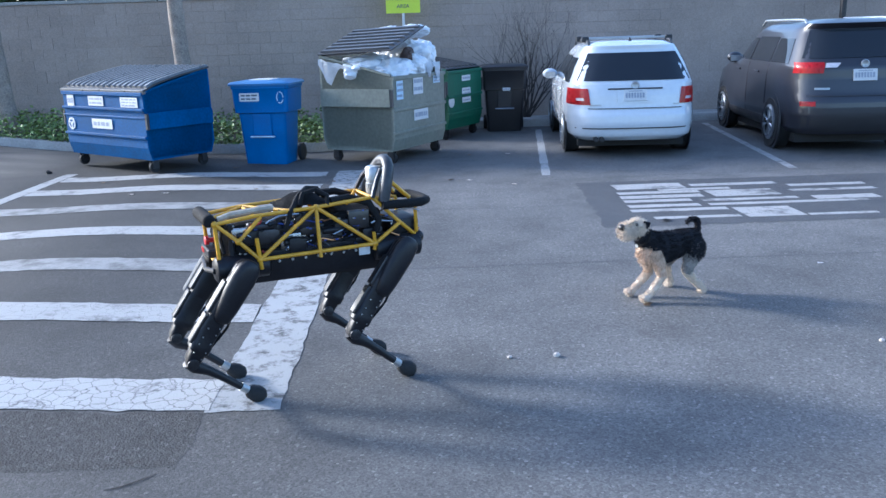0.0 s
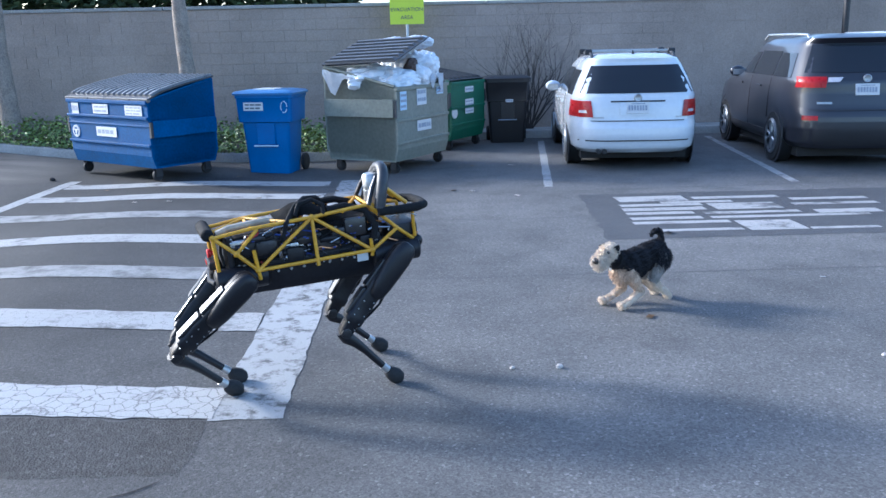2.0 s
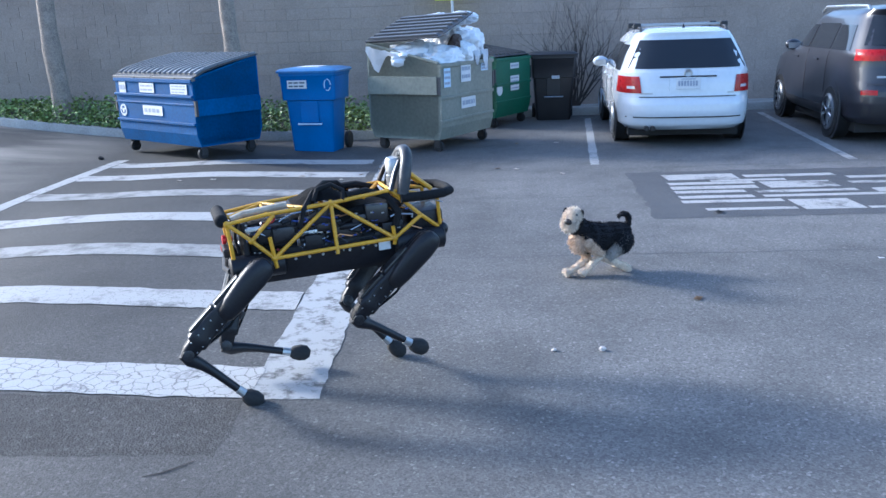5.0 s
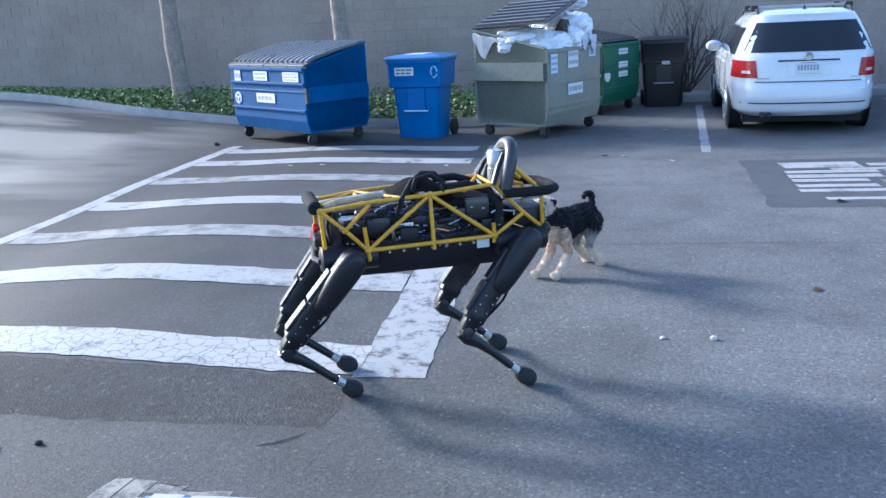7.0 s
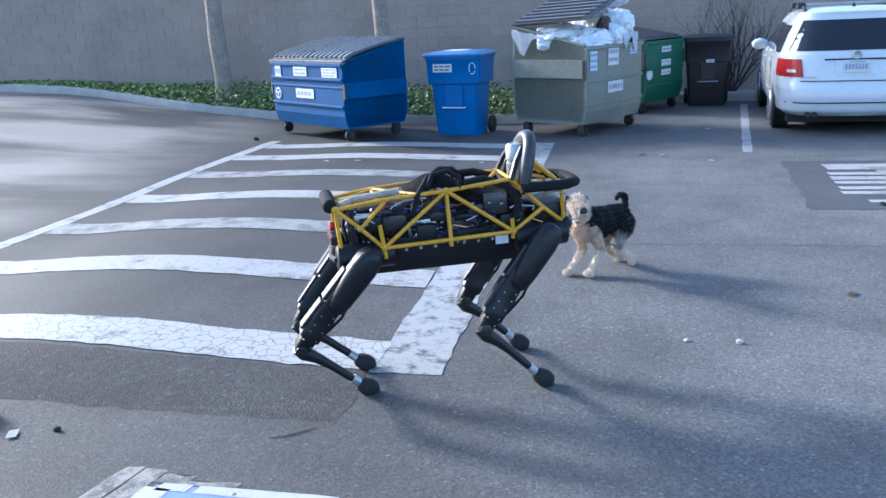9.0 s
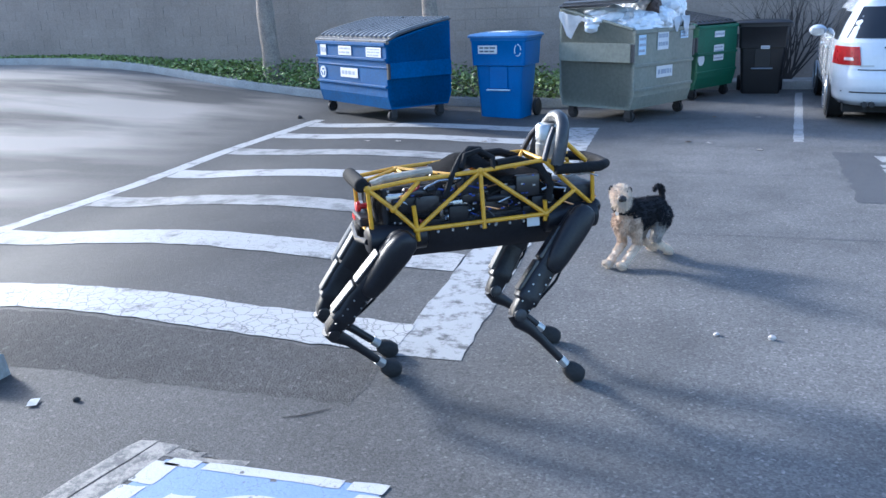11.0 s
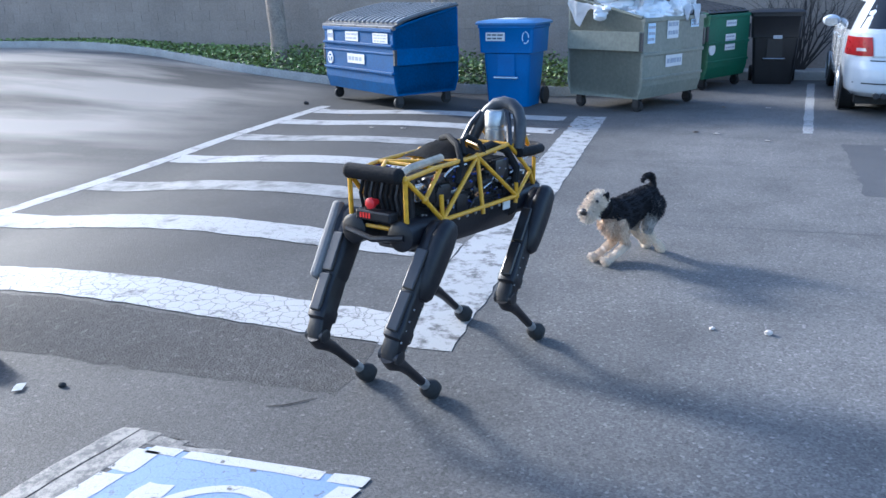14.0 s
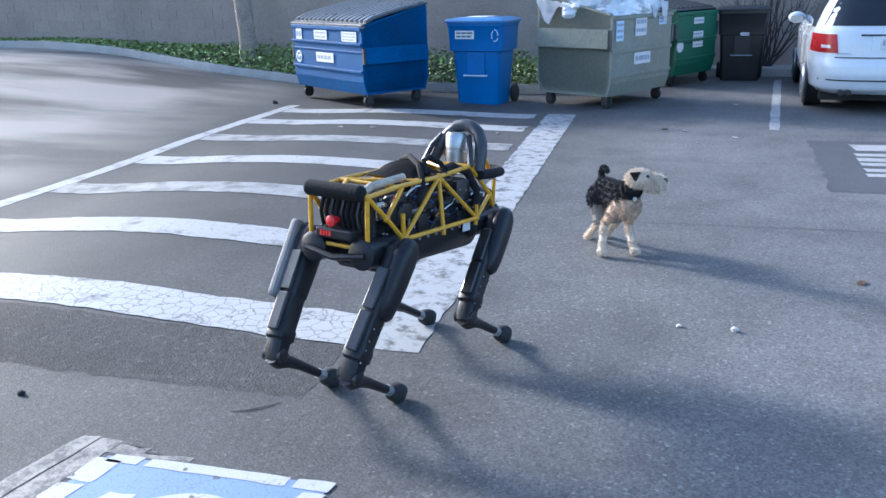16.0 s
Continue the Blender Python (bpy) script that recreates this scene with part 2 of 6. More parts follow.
# ---- more materials ----
def worn_paint(name, color, lo, hi, crack=0.035, scale=3.0):
    """Road paint with cracks and worn patches that show the asphalt under it."""
    m = bpy.data.materials.new(name)
    m.use_nodes = True
    nt = m.node_tree
    n, l = nt.nodes, nt.links
    b = n["Principled BSDF"]
    tc = n.new("ShaderNodeTexCoord")
    wear, vor, dirt, fine = n.new("ShaderNodeTexNoise"), n.new("ShaderNodeTexVoronoi"), n.new("ShaderNodeTexNoise"), n.new("ShaderNodeTexNoise")
    wear.inputs["Scale"].default_value, wear.inputs["Detail"].default_value, wear.inputs["Roughness"].default_value = scale, 9.0, 0.72
    vor.feature, vor.inputs["Scale"].default_value = "DISTANCE_TO_EDGE", 13.0
    dirt.inputs["Scale"].default_value, fine.inputs["Scale"].default_value = 1.5, 80.0
    warp = n.new("ShaderNodeMix")
    warp.data_type, warp.blend_type = "RGBA", "ADD"
    warp.inputs["Factor"].default_value = 0.12
    l.new(tc.outputs["Object"], warp.inputs["A"])
    l.new(wear.outputs["Color"], warp.inputs["B"])
    for t in (wear, dirt, fine):
        l.new(tc.outputs["Object"], t.inputs["Vector"])
    l.new(warp.outputs["Result"], vor.inputs["Vector"])
    gone = n.new("ShaderNodeMapRange")
    gone.inputs["From Min"].default_value, gone.inputs["From Max"].default_value = lo, hi
    l.new(wear.outputs["Fac"], gone.inputs["Value"])
    line = n.new("ShaderNodeMapRange")
    line.inputs["From Min"].default_value, line.inputs["From Max"].default_value = 0.0, max(crack, 1e-4)
    l.new(vor.outputs["Distance"], line.inputs["Value"])
    keep = n.new("ShaderNodeMath")
    keep.operation = "MULTIPLY"
    l.new(gone.outputs[0], keep.inputs[0])
    if crack:
        l.new(line.outputs[0], keep.inputs[1])
    else:
        keep.inputs[1].default_value = 1.0
    tone = n.new("ShaderNodeMix")
    tone.data_type = "RGBA"
    tone.inputs["A"].default_value, tone.inputs["B"].default_value = (*(c * 0.78 for c in color), 1), (*color, 1)
    l.new(dirt.outputs["Fac"], tone.inputs["Factor"])
    mix = n.new("ShaderNodeMix")
    mix.data_type = "RGBA"
    mix.inputs["A"].default_value = (0.075, 0.073, 0.072, 1)
    l.new(tone.outputs["Result"], mix.inputs["B"])
    l.new(keep.outputs[0], mix.inputs["Factor"])
    l.new(mix.outputs["Result"], b.inputs["Base Color"])
    b.inputs["Roughness"].default_value = 0.7
    bp = n.new("ShaderNodeBump")
    bp.inputs["Strength"].default_value, bp.inputs["Distance"].default_value = 0.4, 0.005
    l.new(fine.outputs["Fac"], bp.inputs["Height"])
    l.new(bp.outputs[0], b.inputs["Normal"])
    return m


def glass_material(name, tint, rough=0.03):
    m = bpy.data.materials.new(name)
    m.use_nodes = True
    b = m.node_tree.nodes["Principled BSDF"]
    b.inputs["Base Color"].default_value = (*tint, 1)
    b.inputs["Roughness"].default_value = rough
    b.inputs["Transmission Weight"].default_value = 0.4
    b.inputs["Specular IOR Level"].default_value = 0.35
    return m


M.update(
    paint=worn_paint("road_paint", (0.36, 0.355, 0.345), 0.34, 0.47, 0.018),
    paint_cracked=worn_paint("cracked_road_paint", (0.40, 0.395, 0.385), 0.33, 0.43, 0.040, 2.5),
    paint_worn=worn_paint("worn_road_paint", (0.34, 0.342, 0.34), 0.38, 0.50, 0.0, 9.0),
    paint_sharp=worn_paint("chipped_stall_paint", (0.44, 0.44, 0.43), 0.37, 0.40, 0.006, 7.0),
    paint_faded=worn_paint("faded_road_paint", (0.285, 0.28, 0.27), 0.37, 0.56, 0.010, 4.0),
    paint_blue=worn_paint("blue_road_paint", (0.17, 0.26, 0.43), 0.38, 0.43, 0.010, 5.0),
    paint_tan=worn_paint("tan_road_paint", (0.27, 0.25, 0.22), 0.42, 0.54, 0.012, 8.0),
    patch=mat("sealed_asphalt", (0.062, 0.062, 0.065), 0.75, var=0.35, scale=3, fine=120, bump=0.6),
    # coarser asphalt, toned down to carry the shade of the hump's near slope
    rough_shade=asphalt_material("rough_shaded_asphalt", 0.075, 48.0, 1.0, 0.85),
    leaf=mat("ivy_leaf", (0.17, 0.23, 0.06), 0.5, var=0.4, scale=3, fine=30, bump=0.1, island=0.55),
    hedge=mat("hedge_leaf", (0.05, 0.075, 0.03), 0.6, var=0.4, scale=2, fine=30, bump=0.1, island=0.5),
    bark=mat("bark", (0.28, 0.23, 0.19), 0.9, var=0.45, scale=7, fine=40, bump=0.8, bump_dist=0.02),
    twig=mat("twig", (0.06, 0.05, 0.045), 0.9, var=0.3),
    blue_steel=mat("blue_painted_steel", (0.005, 0.070, 0.205), 0.6, spec=0.16, var=0.3, scale=2.5, fine=30, bump=0.06),
    blue_plastic=mat("blue_plastic", (0.012, 0.12, 0.36), 0.5, spec=0.3, var=0.18, scale=4, fine=60, bump=0.08),
    # body blue made paler, so the colour holds the lid's sky sheen
    blue_lid=mat("sheen_blue_lid", (0.05, 0.17, 0.38), 0.33, spec=0.6, var=0.2, scale=4, fine=50, bump=0.06),
    grey_steel=mat("grey_green_painted_steel", (0.205, 0.215, 0.18), 0.55, spec=0.3, var=0.24, scale=1.6, fine=22, bump=0.1),
    green_steel=mat("green_painted_steel", (0.012, 0.10, 0.055), 0.5, var=0.3, scale=2.5, fine=30, bump=0.06),
    lid=mat("lid_plastic", (0.035, 0.037, 0.042), 0.45, var=0.4, scale=3, fine=40, bump=0.1),
    black_plastic=mat("black_plastic", (0.014, 0.014, 0.016), 0.45, var=0.35, scale=5, fine=60, bump=0.08),
    rubber=mat("rubber", (0.016, 0.016, 0.017), 0.8, var=0.4, scale=8, fine=60, bump=0.2),
    steel=mat("bare_steel", (0.42, 0.42, 0.43), 0.35, metal=0.9, var=0.3, scale=10, fine=70, bump=0.05),
    dark_metal=mat("dark_metal", (0.05, 0.05, 0.055), 0.4, metal=0.7, var=0.3, scale=10, fine=60, bump=0.05),
    paper=mat("label_paper", (0.6, 0.61, 0.62), 0.6, var=0.1, scale=6, fine=40, bump=0.03),
    pale_blue_paper=mat("pale_blue_label", (0.5, 0.62, 0.74), 0.6, var=0.12, scale=6, fine=40, bump=0.03),
    faint=mat("faded_print", (0.30, 0.33, 0.40), 0.6, var=0.3, scale=20),
    ink=mat("ink", (0.10, 0.11, 0.14), 0.6, var=0.2),
    bag=mat("white_bin_bag", (0.74, 0.76, 0.80), 0.3, var=0.12, scale=3, fine=10, bump=0.35, bump_dist=0.02),
    bag_dark=mat("brown_refuse", (0.10, 0.07, 0.06), 0.7, var=0.5, scale=6, fine=30, bump=0.4),
    white_car=mat("white_car_paint", (0.62, 0.65, 0.69), 0.25, var=0.05, scale=1.5, fine=20, bump=0.0, coat=0.8),
    grey_car=mat("grey_car_paint", (0.020, 0.020, 0.027), 0.32, metal=0.0, var=0.12, scale=1.5, fine=30, bump=0.0, coat=0.55),
    car_glass=glass_material("dark_car_glass", (0.03, 0.035, 0.045)),
    tail_red=mat("red_lamp_glass", (0.33, 0.005, 0.008), 0.3, spec=0.3, var=0.3, scale=20, fine=60, bump=0.05, coat=0.15),
    tail_clear=mat("clear_lamp_glass", (0.62, 0.58, 0.6), 0.12, var=0.2, scale=20, fine=60, bump=0.05, coat=0.8),
    trim=mat("car_trim", (0.025, 0.025, 0.028), 0.55, var=0.2, scale=6, fine=60, bump=0.1),
    alloy=mat("alloy", (0.45, 0.46, 0.48), 0.3, metal=0.9, var=0.1),
    sign=mat("yellow_green_sign", (0.66, 0.76, 0.05), 0.5, var=0.06, scale=3, fine=30, bump=0.02),
    white_metal=mat("white_painted_metal", (0.62, 0.63, 0.64), 0.5, var=0.15, scale=4, fine=40, bump=0.05),
    stone=mat("pebble", (0.5, 0.46, 0.42), 0.8, var=0.3, scale=20, fine=90, bump=0.3),
    dry_leaf=mat("dry_leaf", (0.16, 0.10, 0.055), 0.8, var=0.4, scale=15, fine=60, bump=0.2),
    yellow=mat("yellow_tube_paint", (0.58, 0.30, 0.012), 0.4, var=0.25, scale=14, fine=60, bump=0.05),
    robot_black=mat("black_robot_shell", (0.011, 0.011, 0.014), 0.42, spec=0.35, var=0.35, scale=8, fine=70, bump=0.10),
    robot_foam=mat("black_foam", (0.012, 0.012, 0.013), 0.85, spec=0.2, var=0.3, scale=12, fine=90, bump=0.3),
    cream=mat("cream_pipe", (0.38, 0.33, 0.26), 0.6, var=0.3, scale=14, fine=60, bump=0.05),
    red_knob=mat("red_knob", (0.55, 0.015, 0.02), 0.35, var=0.15),
    display=mat("red_led_display", (0.5, 0.02, 0.015), 0.4, var=0.1, emit=0.15),
    dark_chrome=mat("dark_chrome", (0.30, 0.30, 0.31), 0.25, metal=0.9, var=0.3, scale=12, fine=70, bump=0.05),
    gloss_black=mat("glossy_black_cover", (0.012, 0.012, 0.014), 0.34, spec=0.6, var=0.3, scale=10, fine=60, bump=0.04, coat=0.2),
    copper=mat("copper_fitting", (0.45, 0.22, 0.10), 0.35, metal=0.85, var=0.2),
    cable_blue=mat("blue_cable", (0.03, 0.06, 0.28), 0.5),
    cable_red=mat("red_cable", (0.30, 0.02, 0.02), 0.5),
    # both rib greys are lifted above the lid's black to paint sun glint
    lid_glint=mat("glint_grey_lid_rib", (0.12, 0.12, 0.12), 0.3, spec=0.8, var=0.3, scale=5, fine=50, bump=0.05),
    lid_rib=mat("dim_glint_lid_rib", (0.085, 0.087, 0.092), 0.42, var=0.3, scale=5, fine=50, bump=0.05),
    silver=mat("silver_housing", (0.40, 0.41, 0.42), 0.38, metal=0.75, var=0.2),
    cover_grey=mat("grey_plastic_cover", (0.15, 0.15, 0.15), 0.7, spec=0.25, var=0.2, scale=9, fine=60, bump=0.05),
    fur_black=mat("black_fur", (0.016, 0.016, 0.019), 0.9, spec=0.2, var=0.3, scale=12, fine=120, bump=0.3, island=0.2),
    fur_grey=mat("grey_fur", (0.25, 0.225, 0.20), 0.9, spec=0.2, var=0.4, scale=10, fine=120, bump=0.3, island=0.3),
    fur_tan=mat("tan_fur", (0.50, 0.37, 0.27), 0.9, spec=0.08, var=0.3, scale=14, fine=120, bump=0.6, island=0.25),
    fur_cream=mat("cream_fur", (0.68, 0.57, 0.45), 0.9, spec=0.08, var=0.22, scale=14, fine=120, bump=0.6, island=0.2),
    nose=mat("dark_nose", (0.02, 0.016, 0.015), 0.35),
)

# ---- ground and markings ----
verts = [(x, y, ground_z(x, y)) for y in ys for x in xs]
nx = len(xs)
faces = [(j * nx + i, j * nx + i + 1, (j + 1) * nx + i + 1, (j + 1) * nx + i) for j in range(len(ys) - 1) for i in range(nx - 1)]
me = bpy.data.meshes.new("ground")
me.from_pydata(verts, [], faces)
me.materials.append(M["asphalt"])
me.shade_smooth()
tagged(new("ground", me), "worn grey asphalt of a parking lot", "asphalt", kind="structure")


def marking(name, bm, m, label):
    return tagged(part(name, bm, m), label, "road marking", kind="structure")


# the hatched bay: two side lines and seven cross stripes
bm = bmesh.new()
drape(bm, -0.62, -0.26, 2.98, 10.3, 0.003, 8, 90, skew=0.02, wobble=0.018)
marking("road_marking", bm, M["paint_worn"], "worn broad white edge line of the hatched bay")
bm = bmesh.new()
drape(bm, -4.62, -4.46, 3.2, 10.75, 0.003, 2, 90, skew=0.062, wobble=0.015)
marking("road_marking", bm, M["paint"], "white edge line of the hatched bay")
for k, (y, x0, w) in enumerate(((3.0, -4.4, 0.38), (4.28, -4.35, 0.36), (5.46, -4.28, 0.36), (6.66, -4.2, 0.35), (7.83, -4.13, 0.36), (8.95, -4.07, 0.36), (9.88, -4.0, 0.36))):
    bm = bmesh.new()
    drape(bm, x0, -0.60, y, y + w, 0.0045, 60, 5, shear=-0.065, wobble=0.022)
    marking("road_marking", bm, M["paint_cracked" if k == 0 else "paint_faded" if k in (2, 4) else "paint"], "cracked broad white stripe on asphalt" if k == 0 else "faded white hatching stripe on asphalt" if k in (2, 4) else "white hatching stripe on asphalt")
# stall lines
for x, y0, y1 in ((2.06, 9.35, 14.25), (5.06, 9.2, 14.3)):
    bm = bmesh.new()
    drape(bm, x, x + 0.11, y0, y1, 0.003, 2, 60, skew=0.142, wobble=0.012)
    marking("road_marking", bm, M["paint"], "faded white parking stall line")
# sealed patch with stretched lettering
bm = bmesh.new()
drape(bm, 2.15, 5.75, 6.35, 8.62, 0.002, 40, 26, skew=0.09, shear=-0.03, wobble=0.05)
tagged(part("asphalt_patch", bm, M["patch"]), "darker sealed rectangle of asphalt", "asphalt", kind="structure")
BARS = ((2.70, 3.46, 8.18, 8.50), (3.54, 4.49, 8.22, 8.36), (3.12, 3.90, 8.03, 8.14), (2.65, 3.52, 7.90, 8.03), (3.58, 4.28, 7.62, 7.96), (2.62, 3.48, 7.66, 7.82), (2.60, 3.29, 7.47, 7.60),
        (3.38, 4.36, 7.40, 7.51), (2.58, 3.29, 7.22, 7.35), (3.38, 4.96, 7.17, 7.27), (2.55, 3.48, 7.01, 7.13), (3.53, 4.07, 6.63, 7.06), (4.10, 4.74, 6.60, 6.69), (2.68, 3.48, 6.68, 6.78),
        (4.55, 5.38, 8.01, 8.14), (4.45, 5.35, 7.73, 7.85), (4.50, 5.15, 7.29, 7.48))
for x0, x1, y0, y1 in BARS:
    bm = bmesh.new()
    drape(bm, x0, x1, y0, y1, 0.0035, 12, 2, shear=-0.03, wobble=0.012)
    marking("road_marking", bm, M["paint"], "white bar of stretched road lettering")
for x0, x1, y0, sh in ((0.3, 4.2, 5.37, -0.02), (-0.2, 2.3, 7.6, -0.06), (1.2, 6.0, 9.0, 0.02), (0.4, 1.9, 11.2, 0.0)):
    bm = bmesh.new()
    n = 60
    rows = [[], []]
    for i in range(n + 1):
        x = x0 + (x1 - x0) * i / n
        y = y0 + sh * (x - x0) + 0.05 * noise.noise(Vector((x * 1.5, y0, 0))) + 0.02 * noise.noise(Vector((x * 7, y0, 5)))
        w = 0.006 + 0.007 * abs(noise.noise(Vector((x * 4, y0, 9))))
        for r, s in zip(rows, (-1, 1)):
            r.append((x, y + s * w, mesh_z(x, y) + 0.0012))
    loft(bm, rows, close=False)
    tagged(part("asphalt_crack", bm, M["patch"]), "thin dark crack across the asphalt", "crack", kind="structure")
# rough band on the near side of the hump; its dark tone paints the slope's shade
bm = bmesh.new()
drape(bm, -4.6, -0.62, 2.46, 2.985, 0.001, 60, 10, shear=-0.05, wobble=0.05)
tagged(part("asphalt_patch", bm, M["rough_shade"]), "rough asphalt band beside the stripe, darkened as slope shade", "asphalt", kind="structure")
# accessible stall emblem
emblem = empty("stall_emblem", pose(-1.16, 1.925, 0, 0, 0, -2), "worn blue square with white border painted on asphalt", "road marking")
SLANT = 0.2


def emblem_piece(name, m, lift, a, b, c, d, n, wobble, label=""):
    bm = bmesh.new()
    drape(bm, a + SLANT * c, b + SLANT * c, c, d, lift, n, n, skew=SLANT, wobble=wobble)
    part(name, bm, M[m], emblem, label)


for a, b, c, d in ((-0.21, -0.125, -0.95, 0.10), (-0.115, -0.02, -0.95, 0.09), (-0.02, 0.12, 0.006, 0.07), (0.12, 0.32, 0.006, 0.035)):
    emblem_piece("tan_border", "paint_tan", 0.002, a, b, c, d, 14, 0.022)
emblem_piece("blue_field", "paint_blue", 0.0035, 0.01, 0.88, -0.9, -0.012, 14, 0.012)
for a, b, c, d in ((0.03, 0.155, -0.055, 0.0), (0.185, 0.725, -0.052, 0.0), (0.755, 0.89, -0.055, 0.0), (-0.012, 0.085, -0.185, -0.04), (-0.016, 0.085, -0.80, -0.205), (0.81, 0.895, -0.62, -0.07), (0.20, 0.30, -0.36, -0.215), (0.28, 0.345, -0.60, -0.30)):
    emblem_piece("white_stroke", "paint_sharp", 0.005, a, b, c, d, 10, 0.014)
bm = bmesh.new()
loft(bm, [[(0.53 + r * math.cos(a) + SLANT * (-0.40 + r * math.sin(a)), -0.40 + r * math.sin(a), 0.005) for a in np.linspace(-0.6, 3.5, 40)] for r in (0.198, 0.242)], close=False)
part("white_ring", bm, M["paint_sharp"], emblem)
# wheel stop
bm = bmesh.new()
prism(bm, [(-0.08, 0), (0.08, 0), (0.06, 0.11), (0.03, 0.125), (-0.03, 0.125), (-0.06, 0.11)], -1.7, 0)
ob = tagged(part("wheel_stop", bm, M["kerb"]), "pale concrete wheel stop on the asphalt", "wheel stop")
ob.matrix_world = pose(-2.32, 2.39, 0.0, 0, 0, -3)

# ---- kerb, bed, walls ----
KERB = [(1.05, 14.5), (0.7, 13.4), (-0.1, 12.6), (-0.9, 12.25), (-2.2, 12.15), (-3.6, 12.55), (-4.9, 12.95), (-6.9, 13.4), (-9.0, 14.2), (-12.0, 14.95), (-19.0, 15.35)]


def kerb_mesh(name, pts, label):
    fine = []
    for (a, b), (c, d) in zip(pts, pts[1:]):
        k = max(2, int(math.hypot(c - a, d - b) / 0.3))
        fine += [(a + (c - a) * i / k, b + (d - b) * i / k) for i in range(k)]
    fine.append(pts[-1])
    rings = []
    for i, (x, y) in enumerate(fine):
        a, b = fine[max(0, i - 2)], fine[min(len(fine) - 1, i + 2)]
        d = Vector((b[0] - a[0], b[1] - a[1], 0)).normalized()
        n = Vector((d.y, -d.x, 0))
        z = ground_z(x, y) + 0.006 * noise.noise(Vector((x, y, 0)))
        rings.append([Vector((x, y, z)) + n * o + Vector((0, 0, h)) for o, h in ((0, -0.05), (0.012, 0.11), (0.035, 0.135), (0.15, 0.135), (0.16, -0.05))])
    bm = bmesh.new()
    loft(bm, rings)
    return tagged(part(name, bm, M["kerb"], smooth=True), label, "kerb", kind="structure")


kerb_mesh("kerb", KERB, "pale concrete kerb round the planting bed")
kerb_mesh("kerb", [(16.0, 14.75), (1.25, 14.75)], "concrete kerb at the head of the stalls")


def kerb_y(x):
    pts = sorted(KERB[2:])
    return np.interp(x, [p[0] for p in pts], [p[1] for p in pts])


bm = bmesh.new()
grid = []
for i in range(70):
    x = -19 + 19.2 * i / 69
    y0 = kerb_y(x) + 0.12
    grid.append([bm.verts.new((x, y0 + (15.68 - y0) * j / 8, ground_z(x, y0) + 0.10 + 0.05 * noise.noise(Vector((x * 2, j, 0))))) for j in range(9)])
for a, b in zip(grid, grid[1:]):
    for j in range(8):
        bm.faces.new((a[j], b[j], b[j + 1], a[j + 1]))
tagged(part("planting_bed", bm, M["soil"], smooth=True), "dark soil of the planting bed", "soil", kind="structure")
bm = bmesh.new()
box(bm, 0.9, 16, 14.92, 15.68, -0.05, 0.11)
tagged(part("wall_verge", bm, M["kerb"]), "concrete verge under the block wall", "verge", kind="structure")

WALL_Y = 15.68
bm = bmesh.new()
box(bm, -34, 34, WALL_Y + 0.0235, WALL_Y + 0.2, -0.1, 2.44)
wall = tagged(part("wall_north", bm, M["mortar"]), "tan concrete block wall with flat capping", "wall", kind="structure")
bm = bmesh.new()
for i in range(23):
    box(bm, -34 + i * 3.0, -31.02 + i * 3.0, WALL_Y - 0.01, WALL_Y + 0.24, 2.44, 2.50, 0.008)
tagged(part("wall_capping", bm, M["kerb"]), "pale concrete capping of the wall", "capping", kind="structure")


def leaves(name, count, place, size, m, label, category, seed):
    """Loose small leaves, each a bent pair of triangles."""
    rnd = np.random.RandomState(seed)
    vs, fs = [], []
    for i in range(count):
        p = place(rnd)
        if p is None:
            continue
        q = Euler((rnd.uniform(-0.9, 0.9), rnd.uniform(-0.9, 0.9), rnd.uniform(0, 6.3))).to_matrix()
        s = size * rnd.uniform(0.6, 1.3)
        k = len(vs)
        vs += [tuple(Vector(p) + q @ Vector(c) * s) for c in ((0, -0.6, 0), (0.42, 0, 0.12), (0, 0.6, 0), (-0.42, 0, 0.12))]
        fs += [(k, k + 1, k + 2), (k, k + 2, k + 3)]
    me = bpy.data.meshes.new(name)
    me.from_pydata(vs, [], fs)
    me.materials.append(m)
    return tagged(new(name, me), label, category, kind="stuff")


def ivy_place(rnd):
    x = rnd.uniform(-13, 0.1) if rnd.rand() < 0.85 else rnd.uniform(-19, -13)
    y0 = kerb_y(x) + 0.1
    depth = 15.6 - y0
    y = y0 + depth * rnd.uniform(0, 1) ** 1.6
    clump = 0.5 + 0.5 * noise.noise(Vector((x * 2.2, y * 2.2, 0.0)))
    top = 0.10 + (0.34 * clump + 0.12) * (1 - 0.85 * smooth((-x - 5.8) / 3.5)) * min(1, (y - y0 + 0.08) / 0.3)
    return (x, y - 0.05, ground_z(x, y0) + rnd.uniform(0.1, 1.0) * top + 0.02)


leaves("ivy", 24000, ivy_place, 0.06, M["leaf"], "low green ivy filling the planting bed", "ivy", 3)


def hedge_place(rnd):
    x, y = rnd.uniform(-22, -0.5), rnd.uniform(17.5, 19.5)
    return (x, y, rnd.uniform(2.0, 4.6 + 0.8 * noise.noise(Vector((x * 0.6, y, 0)))))


leaves("hedge", 26000, hedge_place, 0.2, M["hedge"], "dark hedge behind the block wall", "hedge", 5)


